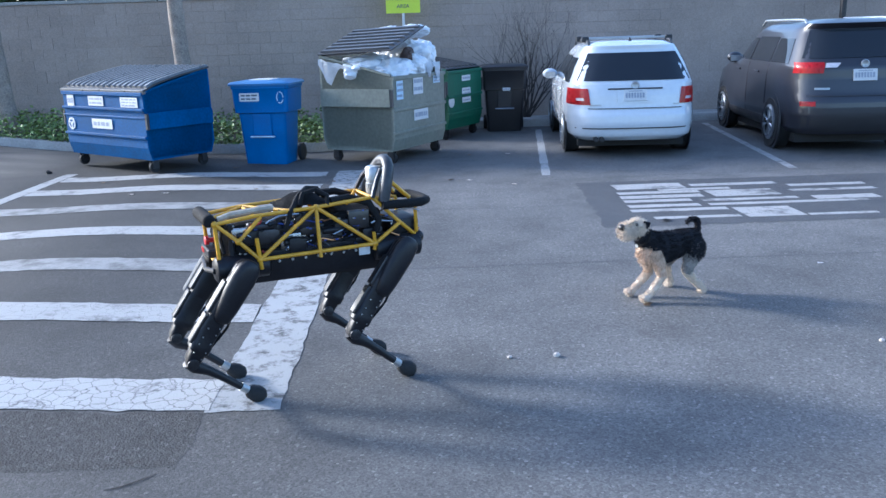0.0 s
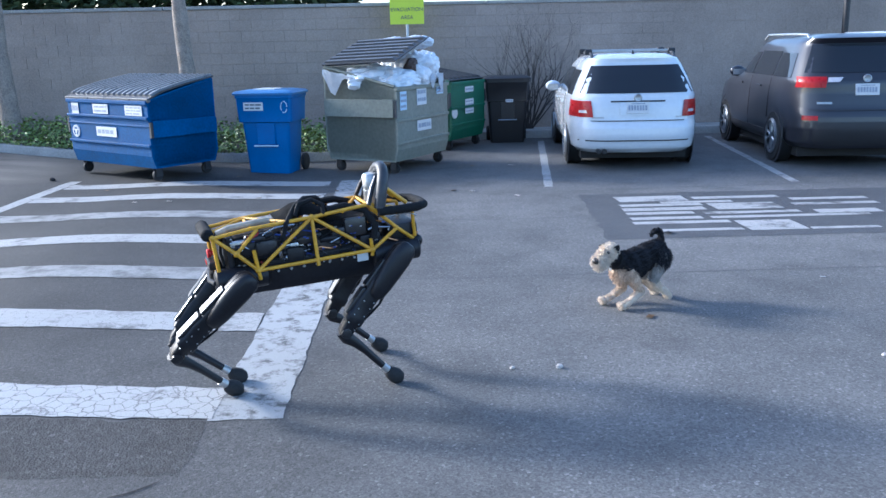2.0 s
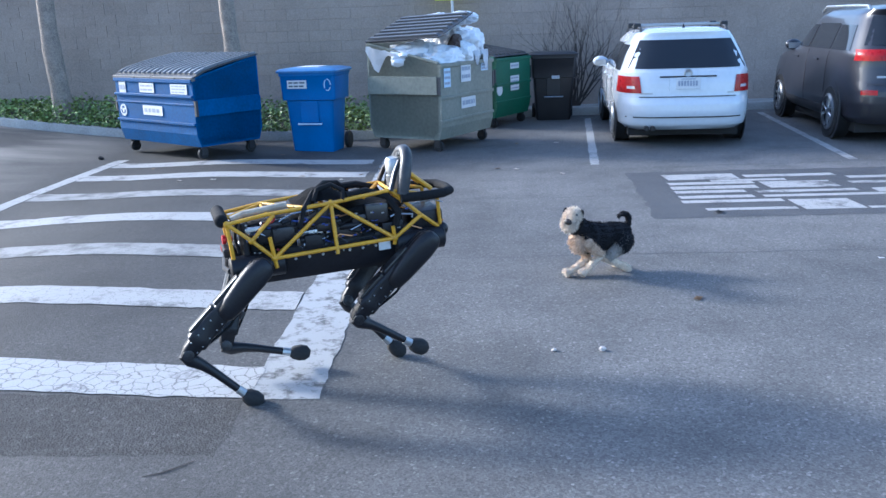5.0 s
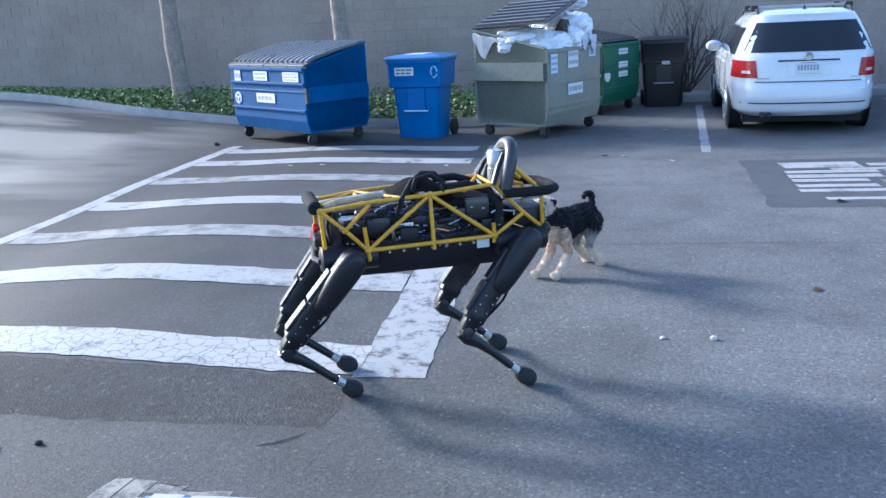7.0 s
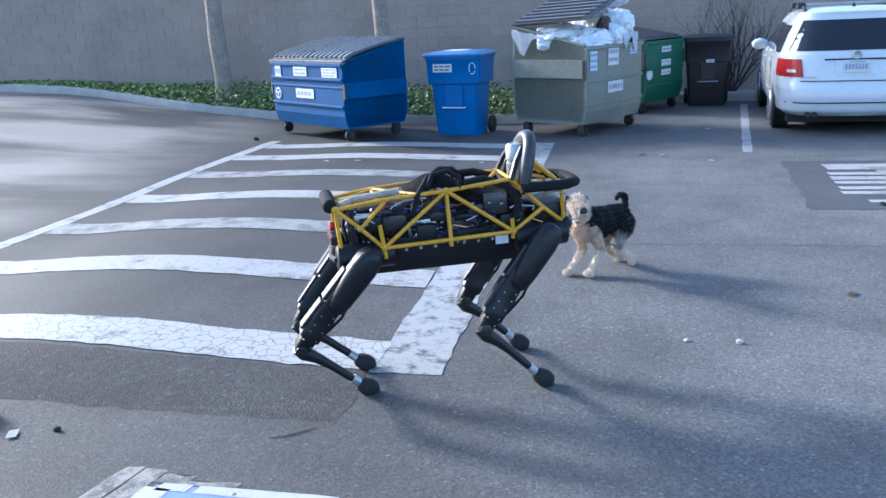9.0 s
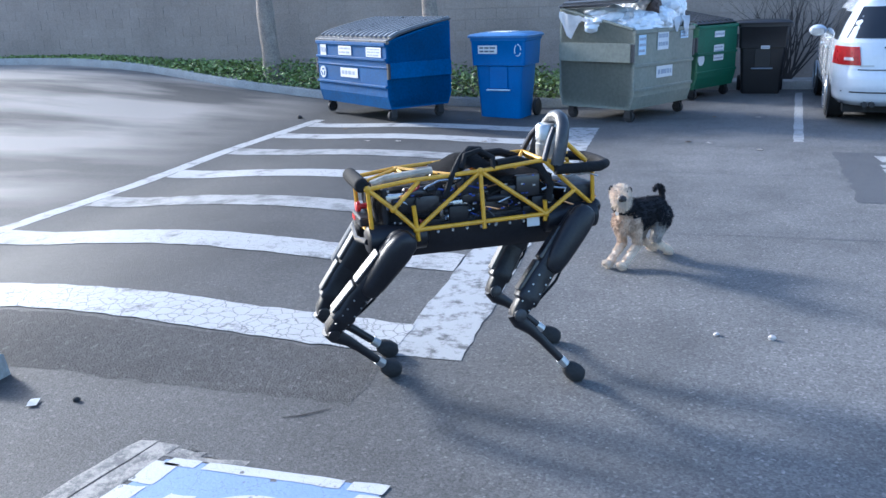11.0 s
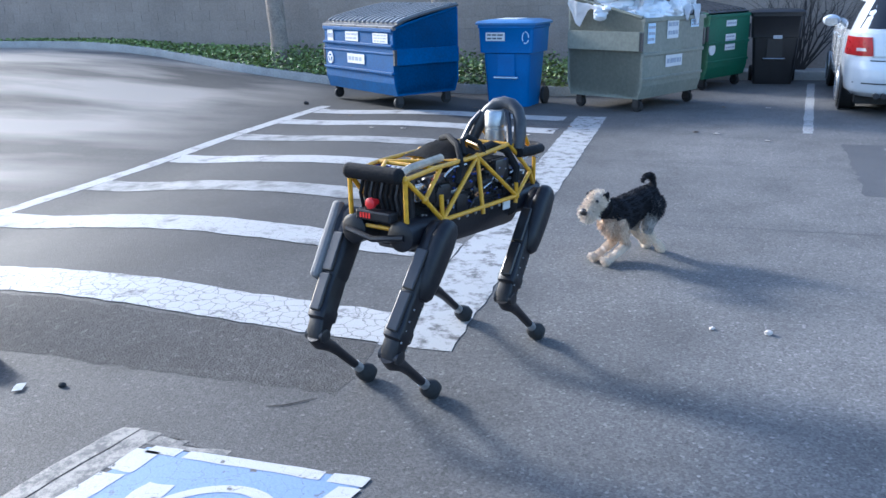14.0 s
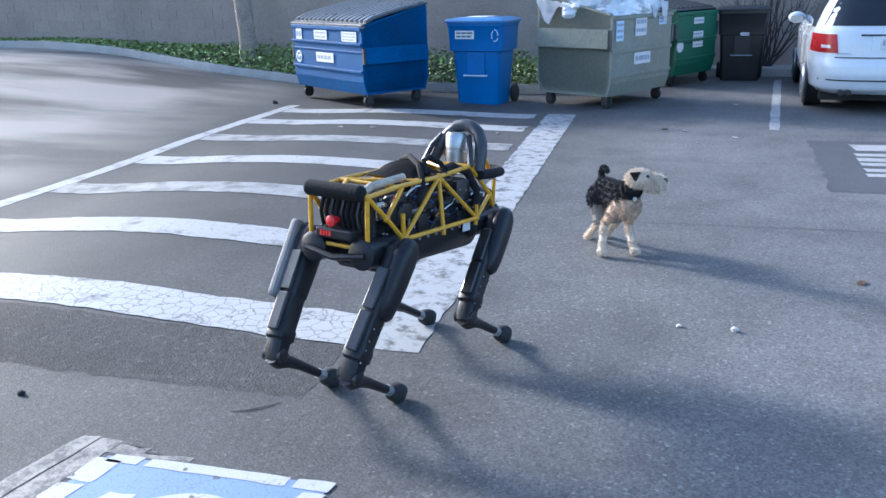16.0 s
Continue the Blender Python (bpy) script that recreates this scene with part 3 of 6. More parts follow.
# ---- trees and shrub ----
def branch(bm, p, d, length, r, depth, rnd, spread=0.6, sides=5):
    pts, radii, q = [p.copy()], [r], p.copy()
    for i in range(4):
        d = (d + Vector((rnd.uniform(-1, 1), rnd.uniform(-1, 1), rnd.uniform(-0.4, 0.6))) * 0.16).normalized()
        q = q + d * length / 4
        pts.append(q.copy())
        radii.append(r * (1 - 0.14 * (i + 1)))
    tube(bm, pts, radii, sides)
    if depth:
        for k in range(rnd.choice((2, 3))):
            s = rnd.randint(2, 4)
            nd = (d + Vector((rnd.uniform(-1, 1), rnd.uniform(-1, 1), rnd.uniform(-0.3, 0.7))) * spread).normalized()
            branch(bm, pts[s], nd, length * rnd.uniform(0.55, 0.8), radii[s] * 0.62, depth - 1, rnd, spread, sides)


def tree(x, y, lean, r, seed, label):
    rnd = random.Random(seed)
    z = ground_z(x, y) + 0.05
    t = empty("tree", pose(x, y, z), label, "tree", "bare trees by the wall")
    pts = [(lean * h + 0.03 * math.sin(h * 2 + seed), 0.02 * math.cos(h * 3), h) for h in np.linspace(0, 4.2, 15)]
    bm = bmesh.new()
    tube(bm, pts, [r * (1.25 if i == 0 else 1.0) * (1 - 0.03 * i) * (1 + 0.05 * math.sin(i * 2.1)) for i in range(15)], 14)
    part("trunk", bm, M["bark"], t, smooth=True)
    bm = bmesh.new()
    for k in range(5):
        a = k * 1.3 + seed
        branch(bm, Vector(pts[12 + k % 3]), Vector((math.cos(a) * 0.7, math.sin(a) * 0.7, 0.8)).normalized(), 1.6, r * 0.42, 2, rnd)
    part("limbs", bm, M["bark"], t, "bare winter limbs")


tree(-6.28, 13.95, 0.004, 0.17, 1, "slim pale-barked tree with bare limbs in the ivy bed")
tree(-3.12, 14.05, -0.085, 0.155, 2, "leaning pale-barked tree with bare limbs behind the bins")
rnd = random.Random(9)
shrub = empty("shrub", pose(2.75, 15.4, 0.1), "bare dark twiggy shrub against the block wall", "shrub")
for k in range(20):
    bm = bmesh.new()
    d = Vector((rnd.uniform(-0.6, 0.95), rnd.uniform(-0.1, 0.05), 0.9)).normalized()
    branch(bm, Vector((rnd.uniform(-0.1, 0.1), 0, 0)), d, 1.15, 0.019, 3, rnd, 0.85, 4)
    for v in bm.verts:
        v.co.y = min(v.co.y, 0.2)
    part("stem", bm, M["twig"], shrub)

# ---- sign, post, building behind the wall ----
sign = empty("sign", pose(0.5, 15.25, 0.11), "yellow-green evacuation area sign on a thin white post", "sign")
bm = bmesh.new()
tube(bm, [(0, 0, 0), (0, 0, 2.5)], 0.025, 10)
part("post", bm, M["white_metal"], sign)
bm = bmesh.new()
box(bm, -0.31, 0.31, -0.034, -0.028, 1.98, 2.58, 0.001)
part("plate", bm, M["sign"], sign)
for text, z in (("EVACUATION", 2.21), ("AREA", 2.07)):
    cu = bpy.data.curves.new("lettering", "FONT")
    cu.body, cu.size, cu.align_x, cu.extrude = text, 0.094, "CENTER", 0.001
    raw = new("raw_lettering", cu)
    lm = bpy.data.meshes.new_from_object(raw.evaluated_get(bpy.context.evaluated_depsgraph_get()))
    bpy.data.objects.remove(raw)
    lm.materials.append(M["ink"])
    ob = new("lettering", lm)
    ob.parent = sign
    ob.matrix_local = pose(0, -0.037, z, 90, 0, 0)
bm = bmesh.new()
tube(bm, [(0, 0, 0), (0, 0, 3.6)], 0.06, 12)
box(bm, -0.12, 0.12, -0.12, 0.12, 0, 0.03)
ob = tagged(part("lamp_post", bm, M["dark_metal"]), "dark metal post behind the parked car", "post")
ob.matrix_world = pose(8.7, 15.2, 0.11)
shed = empty("building", pose(3.2, 22.5, 0), "low building with pale corrugated metal roof", "building")
bm = bmesh.new()
box(bm, -4, 4, 0, 5, 0, 2.75)
part("wall", bm, M["mortar"], shed)
bm = bmesh.new()
pts = [(-4.3 + 8.6 * i / 96, 0.03 * (i % 2)) for i in range(97)]
loft(bm, [[(x, -0.4, 2.85 + h) for x, h in pts], [(x, 5.2, 4.3 + h) for x, h in pts]], close=False)
part("roof", bm, M["white_metal"], shed, "pale corrugated metal roof")


# ---- bins and dumpsters ----
def caster(parent, x, y, r=0.075):
    bm = bmesh.new()
    lathe(bm, [(-0.025, 0.4 * r), (-0.025, 0.92 * r), (-0.018, r), (0.018, r), (0.025, 0.92 * r), (0.025, 0.4 * r)], (x, y, r), "x", 20)
    w = part("caster_wheel", bm, M["rubber"], parent, smooth=True)
    bm = bmesh.new()
    box(bm, x - 0.04, x - 0.03, y - 0.04, y + 0.05, r - 0.02, 0.2)
    box(bm, x + 0.03, x + 0.04, y - 0.04, y + 0.05, r - 0.02, 0.2)
    box(bm, x - 0.06, x + 0.06, y - 0.06, y + 0.06, 0.19, 0.205)
    part("caster_fork", bm, M["dark_metal"], parent)
    return w


def ribbed_lid(parent, w, d, m, rib, n=8):
    bm = bmesh.new()
    box(bm, 0, w, -d, 0, 0, 0.018, 0.006)
    ob = part("lid", bm, m, parent)
    for i in range(n):
        x = w * (i + 0.5) / n
        bm = bmesh.new()
        prism(bm, [(-d * 0.98, 0.018), (-0.03, 0.018), (-0.05, 0.045), (-d * 0.95, 0.045)], x - w / n * 0.2, x + w / n * 0.2)
        part("lid_rib", bm, rib, ob)
    return ob


def curved_lid(parent, w, d, m, rib, n=9):
    """A sagging plastic lid, hinged at y = 0, whose front edge droops; with raised rounded ribs."""
    def sag(k):
        return 0.018 * math.sin(math.pi * k) - 0.03 * smooth((k - 0.8) / 0.2)

    ks = [i / 14 for i in range(15)]
    bm = bmesh.new()
    loft(bm, [[(x, -d * k, sag(k) + h) for x, h in ((0, 0), (w, 0), (w, 0.02), (0, 0.02))] for k in ks])
    ob = part("lid", bm, m, parent)
    for i in range(n):
        x, r = w * (i + 0.5) / n, w / n * 0.30
        bm = bmesh.new()
        loft(bm, [[(x + a * r, -d * k, sag(k) + 0.018 + h) for a, h in ((-1, 0), (-0.7, 0.028), (0.7, 0.028), (1, 0))] for k in ks[:-1]])
        part("lid_rib", bm, rib, ob)
    bm = bmesh.new()
    box(bm, 0, w, -d - 0.012, -d + 0.03, sag(1) - 0.03, sag(1) + 0.024, 0.006)
    part("lid_lip", bm, rib, ob)
    return ob


def dumpster(name, m_pose, W, D, hf, hb, steel, label, rails=None, sleeve=(0.66, 0.86)):
    """A front-loading dumpster: front at y = 0, back at y = D."""
    t = empty(name, m_pose, label, "dumpster", "dumpsters by the wall")
    bm = bmesh.new()
    th = 0.03
    outer = [(0.04, 0.2), (0.0, 0.34), (0.0, hf), (D, hb), (D, 0.34), (D - 0.05, 0.2)]
    loft(bm, [[(0, y, z) for y, z in outer], [(W, y, z) for y, z in outer]], caps=False)
    fs = [f for f in bm.faces if sum(v.co.z > hf - 0.01 for v in f.verts) == 4]
    bmesh.ops.delete(bm, geom=fs, context="FACES_ONLY")
    for x in (0, W):
        vs = [min(bm.verts, key=lambda v: (v.co - Vector((x, y, z))).length) for y, z in outer]
        bm.faces.new(vs if x else vs[::-1])
    bmesh.ops.solidify(bm, geom=bm.faces[:], thickness=th)
    part("body", bm, steel, t)
    for z0, z1, proud in rails or ((hf - 0.05, hf, 0.025), (hf * 0.60, hf * 0.60 + 0.045, 0.02), (0.40, 0.44, 0.02)):
        bm = bmesh.new()
        box(bm, -0.01, W + 0.01, -0.03 - proud, 0.0, z0, z1, 0.006)
        part("front_rail", bm, steel, t)
    for x0, x1 in ((-0.055, 0.0), (W, W + 0.055)):
        bm = bmesh.new()
        prism(bm, [(0.0, hf * sleeve[0]), (0.0, hf * sleeve[1]), (D * 0.96, hf * sleeve[1]), (D, hf * (sleeve[1] - 0.02)), (D, hf * sleeve[0])], x0, x1)
        part("fork_sleeve", bm, steel, t)
        bm = bmesh.new()
        box(bm, x0 + 0.008, x1 - 0.008, -0.036, -0.001, hf * sleeve[0], hf * (sleeve[1] - 0.01))
        part("sleeve_mouth", bm, M["lid"], t)
    for x in (0.0, W):
        bm = bmesh.new()
        tube(bm, [(x, 0, hf + 0.005), (x, D, hb + 0.005)], 0.02, 8)
        part("top_rim", bm, steel, t)
    for x, y in ((0.12, 0.1), (W - 0.1, 0.1), (0.12, D - 0.12), (W - 0.1, D - 0.12)):
        caster(t, x, y)
    bm = bmesh.new()
    tube(bm, [(0, D + 0.02, hb + 0.02), (W, D + 0.02, hb + 0.02)], 0.014, 8)
    part("hinge_rod", bm, M["dark_metal"], t)
    return t


def face(x, z, y=-0.042):
    return pose(x, y, z)


D1 = dumpster("dumpster", pose(-4.34, 11.56, 0.05, 0, 0, -40), 1.90, 1.0, 1.05, 1.29, M["blue_steel"], "blue steel recycling dumpster with ribbed lid on casters",
              ((1.0, 1.05, 0.025), (0.81, 0.845, 0.03), (0.71, 0.735, 0.012), (0.455, 0.49, 0.03)), (0.55, 0.75))
for k in range(2):
    ld = curved_lid(D1, 0.98, 1.08, M["lid"], M["lid_glint"], 8)
    ld.matrix_local = pose(-0.035 + 0.995 * k, 1.02, 1.31, math.degrees(math.atan2(0.212, 1.0)))
label_sheet(D1, face(0.20, 0.92, -0.042), 0.17, 0.17, 1, M["paper"], M["faint"], seed=1)
label_sheet(D1, face(0.83, 0.925, -0.042), 0.36, 0.13, 2, M["paper"], M["faint"], seed=2)
label_sheet(D1, face(1.60, 0.92, -0.042), 0.38, 0.13, 3, M["paper"], M["faint"], seed=3)
label_sheet(D1, face(0.92, 0.62, -0.042), 0.48, 0.13, 1, M["paper"], M["faint"], seed=4)
bm = bmesh.new()
lathe(bm, [(-0.042, 0.085), (-0.028, 0.085)], (0.16, 0, 0.6), "y", 28)
disc = part("emblem_disc", bm, M["paper"], D1)
for k in range(3):
    bm = bmesh.new()
    a = math.radians(90 + 120 * k)
    box(bm, -0.032, 0.032, -0.0455, -0.0425, -0.012, 0.012, 0, Matrix.Translation((0.16 + 0.04 * math.cos(a), 0, 0.6 + 0.04 * math.sin(a))) @ Matrix.Rotation(-a + math.pi / 2, 4, "Y"))
    part("arrow", bm, M["blue_steel"], disc)

D2 = dumpster("dumpster", pose(0.26, 10.68, 0.0, 0, 0, 59), 1.45, 1.12, 1.18, 1.45, M["grey_steel"], "grey-green steel dumpster overfilled with white rubbish bags")
ld = ribbed_lid(D2, 0.98, 1.2, M["lid"], M["lid_rib"], 7)
ld.matrix_local = pose(-0.04, 1.14, 1.47, -2, -18, 0)
label_sheet(D2, face(0.16, 0.99), 0.17, 0.25, 3, M["pale_blue_paper"], M["faint"], seed=5)
label_sheet(D2, face(0.66, 1.03), 0.27, 0.25, 2, M["paper"], M["faint"], seed=6)
label_sheet(D2, face(1.2, 1.08), 0.2, 0.11, 2, M["pale_blue_paper"], M["faint"], seed=7)
label_sheet(D2, face(0.72, 0.62), 0.4, 0.15, 1, M["paper"], M["faint"], seed=8)
D3 = dumpster("dumpster", pose(1.13, 13.1, 0.0, 0, 0, 58), 1.2, 1.1, 1.12, 1.3, M["green_steel"], "dark green steel dumpster with paper labels")
ld = ribbed_lid(D3, 1.2, 1.12, M["lid"], M["lid"], 9)
ld.matrix_local = pose(0, 1.1, 1.32, 9.5, 0, 0)
label_sheet(D3, face(0.62, 0.98), 0.3, 0.09, 1, M["paper"], M["faint"], seed=9)
label_sheet(D3, face(0.62, 0.70), 0.3, 0.24, 4, M["paper"], M["faint"], seed=10)
bm = bmesh.new()
lathe(bm, [(-0.042, 0.09), (-0.028, 0.09)], (0.1, 0, 0.62), "y", 24)
part("emblem_disc", bm, M["paper"], D3)


def to_world(t, x, y, z):
    return t.matrix_world @ Vector((x, y, z))


# rubbish bags in the overfilled dumpster
def crumple(bm, strength):
    """Sharp folds pressed into a soft bag."""
    bm.normal_update()
    for v in bm.verts:
        p = v.co
        f = 1 - abs(noise.noise(p * 9)) * 2 + 0.5 * (1 - abs(noise.noise(p * 21 + Vector((3, 1, 7)))) * 2)
        v.co = p + v.normal * strength * f


BAGS = ((0.42, 0.62, 1.26, 0.44, 0.42, 0.20), (1.10, 0.40, 1.38, 0.33, 0.34, 0.27), (0.45, 0.22, 1.22, 0.40, 0.24, 0.18), (1.22, 0.80, 1.42, 0.24, 0.28, 0.26),
        (1.00, 0.62, 1.73, 0.14, 0.30, 0.10), (1.04, 0.22, 1.76, 0.13, 0.24, 0.09), (1.32, 0.22, 1.40, 0.15, 0.17, 0.22), (0.80, 0.10, 1.28, 0.20, 0.16, 0.16))
for k, (x, y, z, rx, ry, rz) in enumerate(BAGS):
    bm = bmesh.new()
    blob(bm, (0, 0, 0), (rx, ry, rz), k + 1, 0.26, 1.9, 5)
    crumple(bm, 0.008)
    ob = tagged(part("bin_bag", bm, M["bag"], smooth=True), "crumpled white plastic rubbish bag in the dumpster", "bin bag", "rubbish bags")
    ob.matrix_world = Matrix.Translation(to_world(D2, x, y, z)) @ pose(0, 0, 0, 0, 0, 59)
# loose tails of bags hanging over the front edge
for k, (x, z, w, h) in enumerate(((0.95, 1.32, 0.17, 0.20), (1.20, 1.32, 0.20, 0.26))):
    bm = bmesh.new()
    g = [[(x + w * (i / 6 - 0.5) * (1 - 0.75 * (j / 6) ** 1.5) + 0.02 * noise.noise(Vector((i, j, k))), -0.06 - 0.035 * abs(noise.noise(Vector((i * 0.9, j * 0.7, k + 5)))) + 0.10 * max(0, 0.3 - j / 6), z - h * j / 6) for i in range(7)] for j in range(7)]
    loft(bm, [[Vector(p) for p in r] for r in g], close=False)
    bmesh.ops.solidify(bm, geom=bm.faces[:], thickness=0.006)
    ob = tagged(part("bin_bag", bm, M["bag"], smooth=True), "loose white bag tail hanging over the dumpster edge", "bin bag", "rubbish bags")
    ob.matrix_world = D2.matrix_world
bm = bmesh.new()
sheet = [[Vector((0.05 + 0.5 * i / 8 + 0.03 * noise.noise(Vector((i, j, 1))), 1.05 - 0.5 * i / 8, 1.42 - 0.10 * i / 8 - 0.36 * (j / 6) * max(0.12, 1 - abs(i - 2.6) / 3.2) + 0.02 * noise.noise(Vector((i * 1.3, j, 4))))) for i in range(9)] for j in range(7)]
loft(bm, [[Vector((-0.07 - 0.05 * abs(noise.noise(Vector((p.y * 6, p.z * 6, 2)))), p.y + 0.05, p.z)) for p in r] for r in sheet], close=False)
bmesh.ops.solidify(bm, geom=bm.faces[:], thickness=0.006)
ob = tagged(part("bin_bag", bm, M["bag"], smooth=True), "torn white plastic bag hanging over the dumpster rim", "bin bag", "rubbish bags")
ob.matrix_world = D2.matrix_world
bm = bmesh.new()
blob(bm, (0, 0, 0), (0.1, 0.1, 0.11), 21, 0.4, 2, 3)
ob = tagged(part("refuse", bm, M["bag_dark"], smooth=True), "brown lump of refuse among white bags", "refuse")
ob.matrix_world = Matrix.Translation(to_world(D2, 0.72, 0.14, 1.42))


def cart(m_pose, w, d, h, plastic, label, lid_m, foot=0.74):
    """A wheeled refuse cart."""
    t = empty("wheeled_bin", m_pose, label, "bin", "wheeled bins")
    bm = bmesh.new()

    def ring(z, k, r=0.05):
        a, b = w / 2 * k, d / 2 * k
        pts = []
        for cx, cy, s in ((a - r, -b + r, -90), (a - r, b - r, 0), (-a + r, b - r, 90), (-a + r, -b + r, 180)):
            pts += [(cx + r * math.cos(radians(s + q)), cy + r * math.sin(radians(s + q)), z) for q in (0, 30, 60, 90)]
        return pts

    loft(bm, [ring(0.0, foot), ring(0.03, foot + 0.02), ring(h * 0.62, foot + 0.13), ring(h * 0.63, 0.93), ring(h * 0.9, 0.97), ring(h * 0.91, 1.0), ring(h * 0.945, 1.0)])
    part("body", bm, plastic, t, smooth=True)
    bm = bmesh.new()
    loft(bm, [ring(h * 0.945, 1.06), ring(h * 0.965, 1.07), ring(h * 0.985, 1.0), ring(h, 0.72), ring(h * 1.004, 0.3)])
    part("lid", bm, lid_m, t, smooth=True)
    bm = bmesh.new()
    tube(bm, [(-w * 0.36, d * 0.5, h * 0.9), (-w * 0.36, d * 0.6, h * 0.93), (w * 0.36, d * 0.6, h * 0.93), (w * 0.36, d * 0.5, h * 0.9)], 0.016, 8)
    part("handle", bm, plastic, t)
    for s in (-1, 1):
        bm = bmesh.new()
        lathe(bm, [(-0.03, 0.05), (-0.03, 0.11), (-0.02, 0.125), (0.02, 0.125), (0.03, 0.11), (0.03, 0.05)], (s * w * 0.42, d * 0.42, 0.125), "x", 22)
        part("wheel", bm, M["rubber"], t, smooth=True)
    bm = bmesh.new()
    box(bm, -w * 0.16, w * 0.16, -d * 0.44, -d * 0.41, h * 0.36, h * 0.62, 0.01)
    part("front_panel", bm, plastic, t)
    bm = bmesh.new()
    tube(bm, [(-w * 0.2, -d * 0.43, h * 0.35), (-w * 0.2, -d * 0.47, h * 0.35), (w * 0.2, -d * 0.47, h * 0.35), (w * 0.2, -d * 0.43, h * 0.35)], 0.012, 8)
    part("catch_bar", bm, M["steel"] if plastic is M["black_plastic"] else M["pale_blue_paper"], t)
    return t


C1 = cart(pose(-1.47, 11.30, 0.0, 0, 0, -13), 0.83, 0.66, 1.17, M["blue_plastic"], "blue plastic wheeled recycling bin with sticker", M["blue_lid"], 0.70)
label_sheet(C1, face(-0.14, 0.95, -0.327), 0.28, 0.11, 2, M["paper"], M["ink"], seed=11)
bm = bmesh.new()
for a in range(3):
    tube(bm, [(0.30 + 0.045 * math.cos(q), -0.322, 0.94 + 0.075 * math.sin(q)) for q in (a * 2.09 + w * 0.42 for w in range(5))], 0.007, 6)
part("emblem", bm, M["pale_blue_paper"], C1)
bm = bmesh.new()
box(bm, -0.17, 0.14, -0.22, 0.12, 1.166, 1.180, 0.003)
part("lid_sticker", bm, M["paper"], C1)
C2 = cart(pose(2.22, 14.40, 0.0, 0, 0, -4), 0.78, 0.70, 1.16, M["black_plastic"], "black plastic wheeled bin beside the green dumpster", M["black_plastic"])
label_sheet(C2, face(0.03, 0.74, -0.355), 0.13, 0.05, 1, M["paper"], M["faint"], seed=12)


